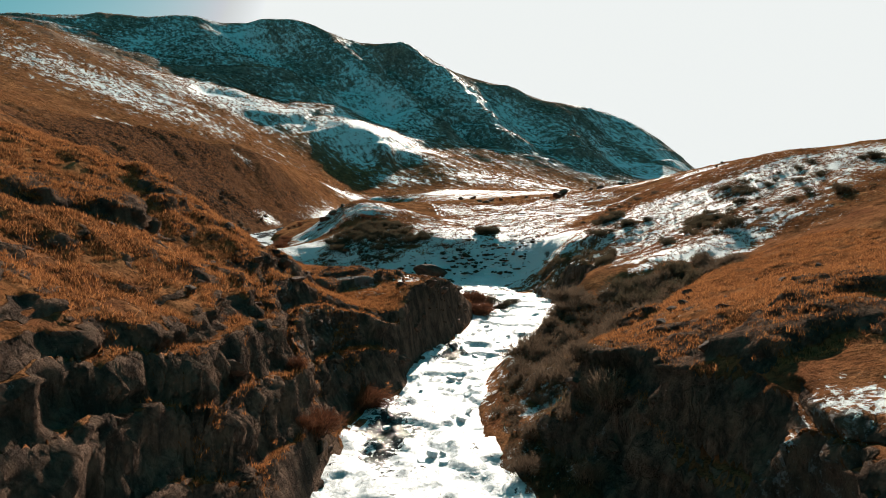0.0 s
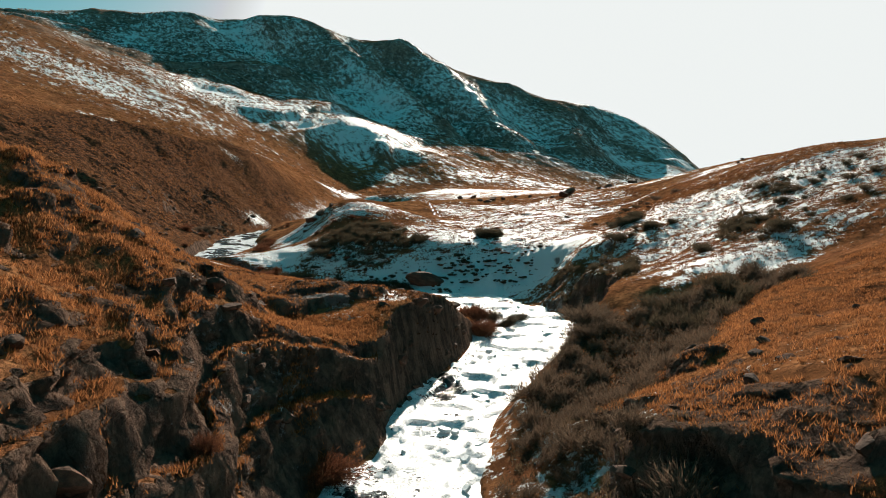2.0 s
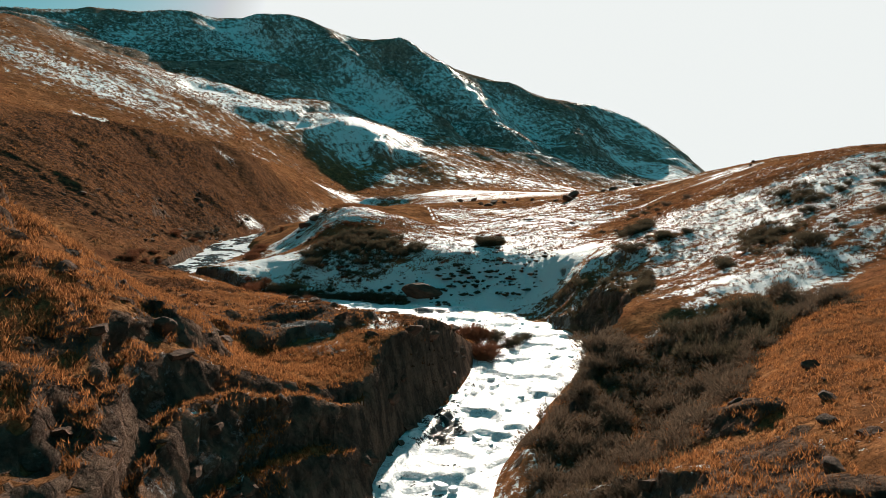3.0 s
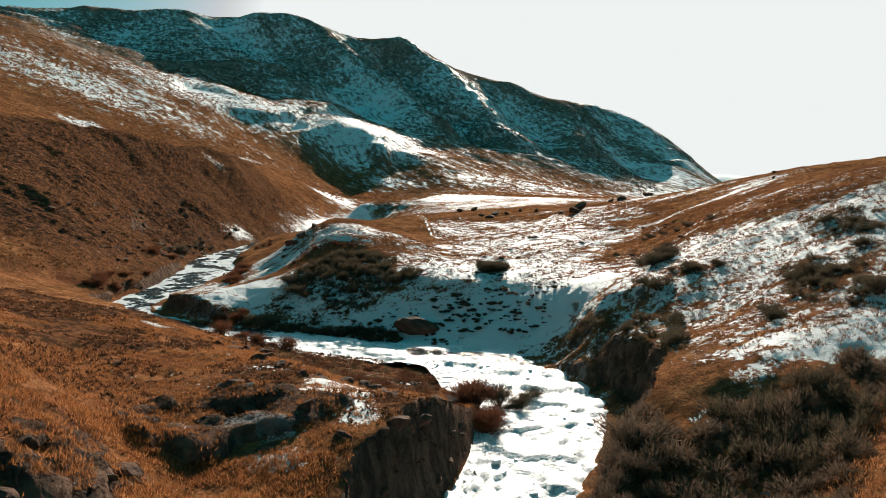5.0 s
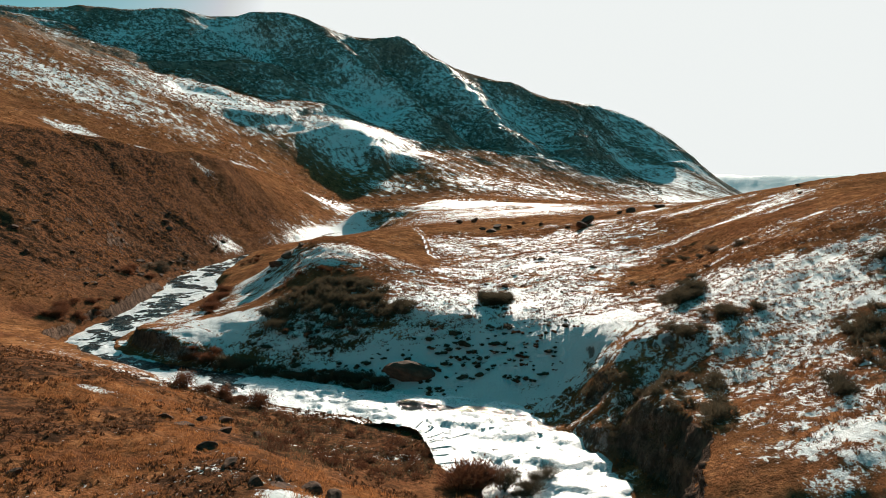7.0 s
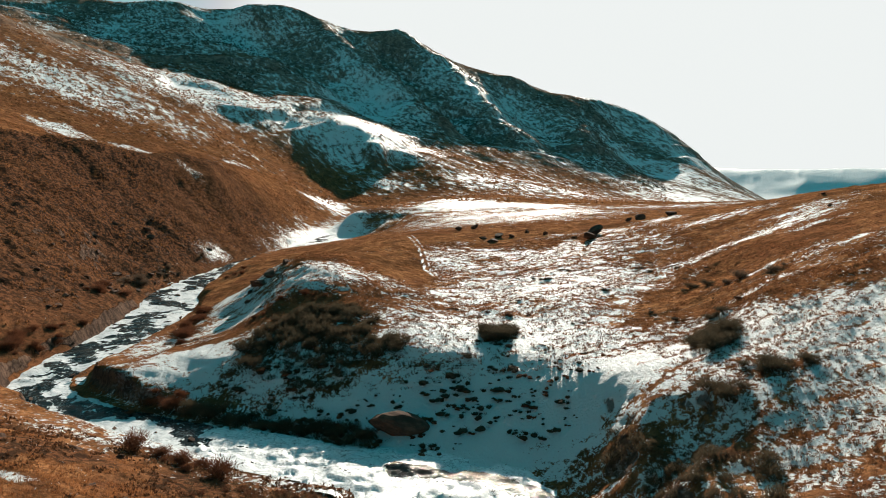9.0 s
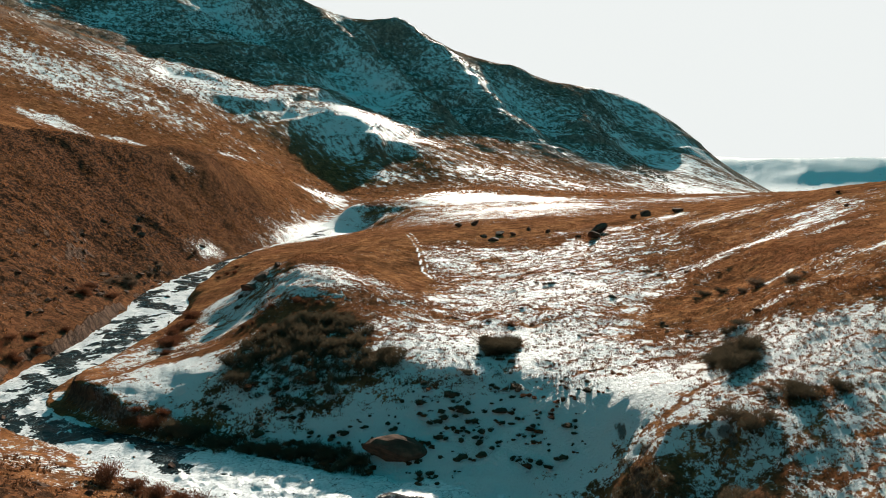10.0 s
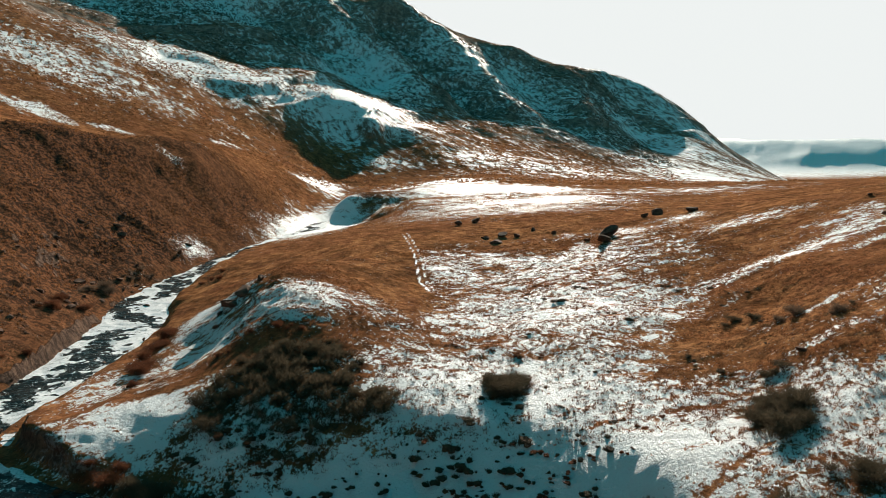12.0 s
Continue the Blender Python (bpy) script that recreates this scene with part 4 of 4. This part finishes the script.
BOULDERS = [boulder(rng) for _ in range(7)]
ROCKS_FLAT = [(19, 289, 2.1), (16.5, 296, 1.6), (22, 300, 2.3), (26, 297, 1.3), (50.5, 285, 3.2), (47.5, 276, 2.7), (44, 281, 1.2), (75, 318, 2.4), (70, 314, 1.6), (15, 338, 2.6), (9, 332, 1.6), (82.6, 306, 2.0), (109, 260, 1.0), (97, 236, 0.8), (37, 296, 1.3), (32, 305, 1.2), (51.7, 182, 0.8)]
ROCKS_TERRACE = [(-10.8, 112, 2.1), (-8.6, 112.8, 1.7), (-13, 111.6, 1.3), (-6.6, 111.6, 1.4), (-4.2, 107.5, 1.8), (-3, 105.5, 1.2), (-17.5, 104.5, 1.9), (-19.5, 106, 1.1), (-28, 131, 1.7), (-25.5, 133.5, 1.3), (1.2, 110, 1.5), (-1, 112.5, 1.2), (-24, 137, 1.4), (-32, 110.5, 0.9), (-33, 140, 1.1), (-11.4, 113.6, 0.9), (-7.4, 106.5, 1.5), (-5, 108, 1.2), (-9.6, 98, 1.4), (-15, 99.7, 1.3), (-2.2, 98, 1.4), (-20, 120.5, 1.1), (-16, 115, 1.2), (-20, 109, 0.9), (-37, 127, 0.7), (-28, 137, 1.0), (-25, 128, 1.3), (-22, 131, 1.5), (-19, 134, 1.2), (-12, 93, 1.2), (-6, 94, 1.0), (-46, 146, 1.1), (-40, 150, 1.3), (-36, 152, 1.0), (0, 104, 1.1), (2.5, 108, 1.0)]
ROCKS_SLOPES = [(-17.6, 83, 1.9), (-16.8, 79, 1.6), (-20, 78, 1.3), (-22.7, 69.7, 1.0), (-18.7, 65.7, 1.5), (-19.4, 50, 1.1), (-25, 75, 0.9), (-21, 60, 0.9), (-28, 66, 0.8), (-26, 56, 0.9), (-17.5, 72, 1.5), (29, 77, 1.0), (21, 72, 1.2), (19.6, 58.5, 1.1), (25.5, 69, 1.4), (22.5, 64, 1.2), (27, 62, 0.8), (34, 66, 0.7), (24, 56, 0.9)]


def lay(x, y, size, label, group, sink=0.35, stretch=1.0, turn=6.28):
    z = float(ground_at(x, y))
    ob = new("boulder", rng.choice(BOULDERS))
    ob.matrix_basis = Matrix.LocRotScale((x, y, z + size * (0.62 - sink) * 0.8), Euler((rng.gauss(0, 0.25), rng.gauss(0, 0.25), rng.uniform(0, turn))), (stretch * size * rng.uniform(0.9, 1.3), size * rng.uniform(0.8, 1.1), size * rng.uniform(0.45, 0.75)))
    tagged(ob, label, "boulder", group)


for bx, by, size in ROCKS_FLAT:
    lay(bx, by, size, "large dark brown boulder on the snowy flat", "boulders of the flat", 0.2)
lay(-2.8, 168.6, 4.3, "broad dark brown boulder at the foot of the shaded snow bank", "boulders of the flat", 0.66, 1.3, 0.3)
for bx, by, size in ROCKS_TERRACE:
    lay(bx, by, 0.95 * size, "dark weathered rock bedded in the tawny grass terrace", "rocks of the terrace", 0.74)
for bx, by, size in ((-38.5, 235, 2.8), (-40, 231, 2.3), (-42, 234, 2.6), (-42, 226, 1.3), (-36, 237, 1.4), (-43.5, 232, 1.2)):
    lay(bx, by, size, "dark rock breaking through snow on the knoll", "rocks of the knoll", 0.55)
for bx, by, size in ROCKS_SLOPES:
    lay(bx, by, 0.75 * size, "dark angular rock jutting from the grassy gorge slope", "rocks of the gorge", 0.5)
sx, sy = np.random.RandomState(4).uniform((-26, 45), (30, 118), (2600, 2)).T
near = np.abs(ground_at(sx + 0.6, sy) - ground_at(sx - 0.6, sy)) + np.abs(ground_at(sx, sy + 0.6) - ground_at(sx, sy - 0.6))
for bx, by in [(a, b) for a, b, n in zip(sx, sy, near) if n > 2.0][:50]:
    lay(float(bx), float(by), rng.uniform(0.4, 1.2), "dark broken rock lodged in the gorge wall", "broken rocks of the gorge wall", 0.5)
for k in range(38):                             # loose stones of the two near hills
    bx, by = (rng.uniform(-45, -19), rng.uniform(45, 84)) if k % 3 else (rng.uniform(22, 52), rng.uniform(46, 74))
    lay(bx, by, rng.uniform(0.25, 0.7), "small dark rock half sunk in dry grass", "loose rocks of the hillsides", 0.5)
for k in range(62):                            # scree of the spur
    by = rng.uniform(222, 345)
    lay(-86 - 26 * rng.random() ** 1.5 - 0.04 * (by - 222), by, rng.uniform(0.5, 1.7), "dark broken scree rock on the steep spur", "scree of the spur", 0.5)
stream = along(COURSE[COURSE[:, 1] > 163], lambda m: 1.0)
for k in range(75):                             # stones in the stream
    c = stream[rng.randrange(len(stream) // 2)]
    lay(c[0] + rng.uniform(-1, 1) * c[3], c[1] + rng.uniform(-1, 1) * c[3] * 0.6, rng.uniform(0.3, 0.95), "wet dark stone standing in the icy stream", "stones of the stream", -0.35)


# ---- low clumps on the shaded snow bank ----
def clump(rng, mat):
    """A low ragged cushion: flat lumps run together, thick with twigs."""
    bm = bmesh.new()
    for _ in range(rng.randint(3, 6)):
        r = rng.uniform(0.2, 0.42)
        c = Vector((rng.gauss(0, 0.6), rng.gauss(0, 0.35), 0.0))
        for v in bmesh.ops.create_icosphere(bm, subdivisions=2, radius=r)["verts"]:
            v.co *= 1 + 0.8 * noise.noise(v.co * 3.1 + c * 7) + 0.4 * noise.noise(v.co * 9 + c * 5)
            v.co.z *= 0.55
            v.co += c
    verts = [v.co.copy() for v in bm.verts]
    faces = [tuple(v.index for v in f.verts) for f in bm.faces]
    bm.free()
    shell = len(verts)
    for _ in range(520):
        p = verts[rng.randrange(shell)]
        out = Vector((rng.gauss(0, 0.7), rng.gauss(0, 0.7), rng.uniform(0.25, 1.0))).normalized()
        side = out.cross(Vector((rng.gauss(0, 1), rng.gauss(0, 1), rng.gauss(0, 1)))).normalized() * rng.uniform(0.012, 0.035)
        n = len(verts)
        verts += [p - side, p + side, p + out * rng.uniform(0.08, 0.34)]
        faces.append((n, n + 1, n + 2))
    return mesh_from("low_shrub", verts, faces, mat)


LOW = wood_material("scrub_low", (0.055, 0.042, 0.03), (0.14, 0.098, 0.062))
CLUMPS = [clump(rng, m) for m in (LOW, LOW, LOW, TWIGS[2])]
for k in range(290):
    u = rng.random()
    if k < 235:
        if k % 3 == 0:
            hx = rng.uniform(-30, 25)
            hy = 163 + rng.random() * 14 + max(0, 4 - hx) * 0.3
        cx, cy = hx + rng.gauss(0, 2.4), hy + rng.gauss(0, 1.3)
    else:
        cx, cy = rng.uniform(0, 60), rng.uniform(172, 240)
    z = float(ground_at(cx, cy))
    ob = new("low_shrub", rng.choice(CLUMPS))
    k2 = rng.choice((0.4, 0.6, 0.8, 1.1, 1.4)) * rng.uniform(0.8, 1.1)
    ob.matrix_basis = Matrix.LocRotScale((cx, cy, z), Euler((0, 0, rng.uniform(0, 6.28))), (k2 * rng.uniform(0.9, 1.4), k2, k2 * rng.uniform(0.8, 1.2)))
    tagged(ob, "small dark clump of scrub poking through the snow", "low shrub", "clumps on the snow")


# ---- grass: tussocks on the near slopes, thin stalks through the snow, undergrowth of the thickets ----
def blades_material(name, low, high):
    g = Graph(name)
    k = g.n.new("ShaderNodeNewGeometry")
    c = g.mix(k.outputs["Random Per Island"], low, high)
    g.thin(c, 0.5)
    return g.set(Base_Color=c, Roughness=0.85, Specular_IOR_Level=0.1)


def tussocks(name, px, py, per, height, width, spread, mat, seed, label):
    r = np.random.RandomState(seed)
    n = len(px) * per
    bx = np.repeat(px, per) + r.normal(0, spread, n)
    by = np.repeat(py, per) + r.normal(0, spread, n)
    bz = np.repeat(ground_at(px, py), per) - 0.04
    t = r.uniform(0, 2 * np.pi, n)
    hgt = height * r.uniform(0.5, 1.2, n)
    lean = r.normal(0, 0.45, (2, n)) * hgt
    wx, wy = width * np.cos(t), width * np.sin(t)
    v = np.empty((n, 3, 3))
    v[:, 0] = np.stack([bx - wx, by - wy, bz], 1)
    v[:, 1] = np.stack([bx + wx, by + wy, bz], 1)
    v[:, 2] = np.stack([bx + lean[0], by + lean[1], bz + hgt], 1)
    me = bpy.data.meshes.new(name)
    me.vertices.add(3 * n)
    me.vertices.foreach_set("co", v.astype(np.float32).ravel())
    me.loops.add(3 * n)
    me.loops.foreach_set("vertex_index", np.arange(3 * n, dtype=np.int32))
    me.polygons.add(n)
    me.polygons.foreach_set("loop_start", np.arange(0, 3 * n, 3, dtype=np.int32))
    me.update(calc_edges=True)
    me.materials.append(mat)
    return tagged(new(name, me), label, "grass", kind="stuff")


def gentle(px, py, most):
    d = np.hypot(ground_at(px + 0.4, py) - ground_at(px - 0.4, py), ground_at(px, py + 0.4) - ground_at(px, py - 0.4)) / 0.8
    return d < most


rs = np.random.RandomState(8)
gx1, gy1 = np.concatenate([rs.uniform((-48, 36), (-6, 92), (26000, 2)), rs.uniform((14, 40), (56, 100), (13000, 2)), rs.uniform((-60, 88), (6, 150), (14000, 2))]).T
keep = (gentle(gx1, gy1, 1.5) | ((gx1 < -8) & (gy1 < 86) & (fractal(gx1, gy1, 5.0, 4, 71, 0.65) < -0.22))) & (near_river(gx1, gy1)[0] > 1.0) & (fractal(gx1, gy1, 3.0, 3, 61) > -0.35) & ((gy1 < 96) | (gx1 > 8) | (fractal(gx1, gy1, 10, 5, 95, 0.65) + 0.004 * (gy1 - 125) < 0.1))
keep &= within(gx1, gy1, [(-30, 154), (-11, 152), (4, 141), (4, 122), (-6, 123), (-15, 122), (-23, 137)], 1.0, 1.0) < 0.5
tussocks("grass", gx1[keep], gy1[keep], 10, 0.33, 0.034, 0.18, blades_material("grass_tawny", (0.12, 0.045, 0.018), (0.50, 0.21, 0.08)), 9, "dry tawny tussock grass on the slopes")
# upright scrub and stones that fleck the far slopes
def flecks(name, box, many, most, height, width, low, high, seed, label, ring=None):
    q = np.random.RandomState(seed).uniform(box[:2], box[2:], (many, 2))
    keep = (np.abs(np.arctan2(q[:, 0], q[:, 1] + 60)) < radians(36)) & (fractal(q[:, 0], q[:, 1], most, 4, seed, 0.65) > -0.08) & (near_river(q[:, 0], q[:, 1])[0] > 1.5)
    if ring:
        keep &= within(q[:, 0], q[:, 1], ring, 4.0) > 0.5
    tussocks(name, q[keep, 0], q[keep, 1], 4, height, width, 0.8 * width, blades_material(name + "_brown", low, high), seed + 1, label)


SPUR = [(-80, 215), (-92, 250), (-100, 300), (-92, 350), (-80, 420), (-78, 500), (-110, 560), (-300, 560), (-300, 300), (-150, 190), (-95, 185)]
flecks("spur_scrub", (-300, 185, -76, 560), 36000, 14, 0.5, 0.18, (0.035, 0.018, 0.012), (0.40, 0.17, 0.066), 101, "dark tufts and stones flecking the steep brown spur", SPUR)
flecks("hillside_scrub", (-470, 540, 260, 900), 20000, 40, 1.0, 0.5, (0.06, 0.03, 0.016), (0.45, 0.2, 0.085), 111, "brown tufts and low scrub on the far hillside")
flecks("mountain_scrub", (-700, 880, 280, 1195), 15000, 60, 1.8, 0.8, (0.06, 0.05, 0.043), (0.26, 0.19, 0.13), 121, "dark crags and scrub on the shaded mountain")
flecks("terrace_scrub", (-70, 96, 6, 160), 9000, 9, 0.34, 0.13, (0.03, 0.017, 0.012), (0.16, 0.07, 0.032), 131, "dark brown tufts scattered over the grass terrace")
gx2, gy2 = np.concatenate([rs.uniform((-34, 172), (72, 285), (17000, 2)), rs.uniform((34, 112), (95, 185), (9000, 2))]).T
keep = (within(gx2, gy2, RIDGE, 1.0) < 0.5) & (fractal(gx2, gy2, 5.0, 3, 63) > -0.35) & (blobs(gx2, gy2, [(0, 168, 30, 8, 1.0)]) < 0.4)
tussocks("stubble", gx2[keep], gy2[keep], 9, 0.34, 0.05, 0.2, blades_material("stubble_brown", (0.08, 0.036, 0.02), (0.30, 0.125, 0.052)), 10, "brown dry tufts poking through thin snow")
ux, uy = np.concatenate([np.stack([tx + 1.15 * tw * np.sqrt(q) * np.cos(a), ty + 1.15 * td * np.sqrt(q) * np.sin(a)], 1) for tx, ty, tw, td, *_ in ALL_THICKETS for q, a in [(rs.rand(int(6 * tw * td)), rs.uniform(0, 6.283, int(6 * tw * td)))]]).T
for ring, room, _, kind in COVERS:
    qx, qy = rs.uniform(np.min(ring, 0), np.max(ring, 0), (int(np.prod(np.ptp(ring, 0)) * 14 / room), 2)).T
    keep = within(qx, qy, ring, 0.8) > 0.5
    ux, uy = np.append(ux, qx[keep]), np.append(uy, qy[keep])
keep = (near_river(ux, uy)[0] > 0.4) & (fractal(ux, uy, 2.6, 3, 91) > -0.2)
tussocks("undergrowth", ux[keep], uy[keep], 6, 0.5, 0.04, 0.22, blades_material("undergrowth_brown", (0.045, 0.034, 0.022), (0.17, 0.11, 0.062)), 11, "dense brown undergrowth of the scrub thickets")


# ---- broken ice on the river ----
def floe(rng):
    n = rng.randint(6, 9)
    ring = [(rng.uniform(0.7, 1.1) * math.cos(6.283 * k / n), rng.uniform(0.5, 0.9) * math.sin(6.283 * k / n)) for k in range(n)]
    verts = [(a, b, -0.1) for a, b in ring] + [(a, b, 0.10) for a, b in ring] + [(0.9 * a, 0.9 * b, 0.15) for a, b in ring]
    faces = [tuple(range(n))[::-1], tuple(range(2 * n, 3 * n))]
    for k in range(n):
        j = (k + 1) % n
        faces += [(k, j, n + j, n + k), (n + k, n + j, 2 * n + j, 2 * n + k)]
    return mesh_from("ice_floe", verts, faces, FLOE)


def floe_material():
    g = Graph("floe_ice")
    f = g.noise(g.place(), 3.0, 5, 0.6)
    return g.set(Base_Color=g.mix(g.band(f, 0.35, 0.7), (0.55, 0.63, 0.66), (0.85, 0.87, 0.88)), Roughness=0.4, Normal=g.bump(f, 0.5, 0.08))


FLOE = floe_material()
FLOES = [floe(rng) for _ in range(5)]
ice = along(COURSE[(COURSE[:, 1] > 45) & (COURSE[:, 1] < 150)], lambda m: 1.0)
for k in range(50):
    c = ice[rng.randrange(len(ice))]
    size = rng.uniform(0.25, 0.8)
    ob = new("ice_floe", rng.choice(FLOES))
    ob.matrix_basis = Matrix.LocRotScale((c[0] + rng.uniform(-0.95, 0.95) * c[3], c[1] + rng.uniform(-1, 1), c[2] + 0.12), Euler((rng.gauss(0, 0.16), rng.gauss(0, 0.16), rng.uniform(0, 6.28))), (size, size, rng.uniform(0.8, 1.8)))
    tagged(ob, "broken slab of white river ice", "ice floe", "ice floes")
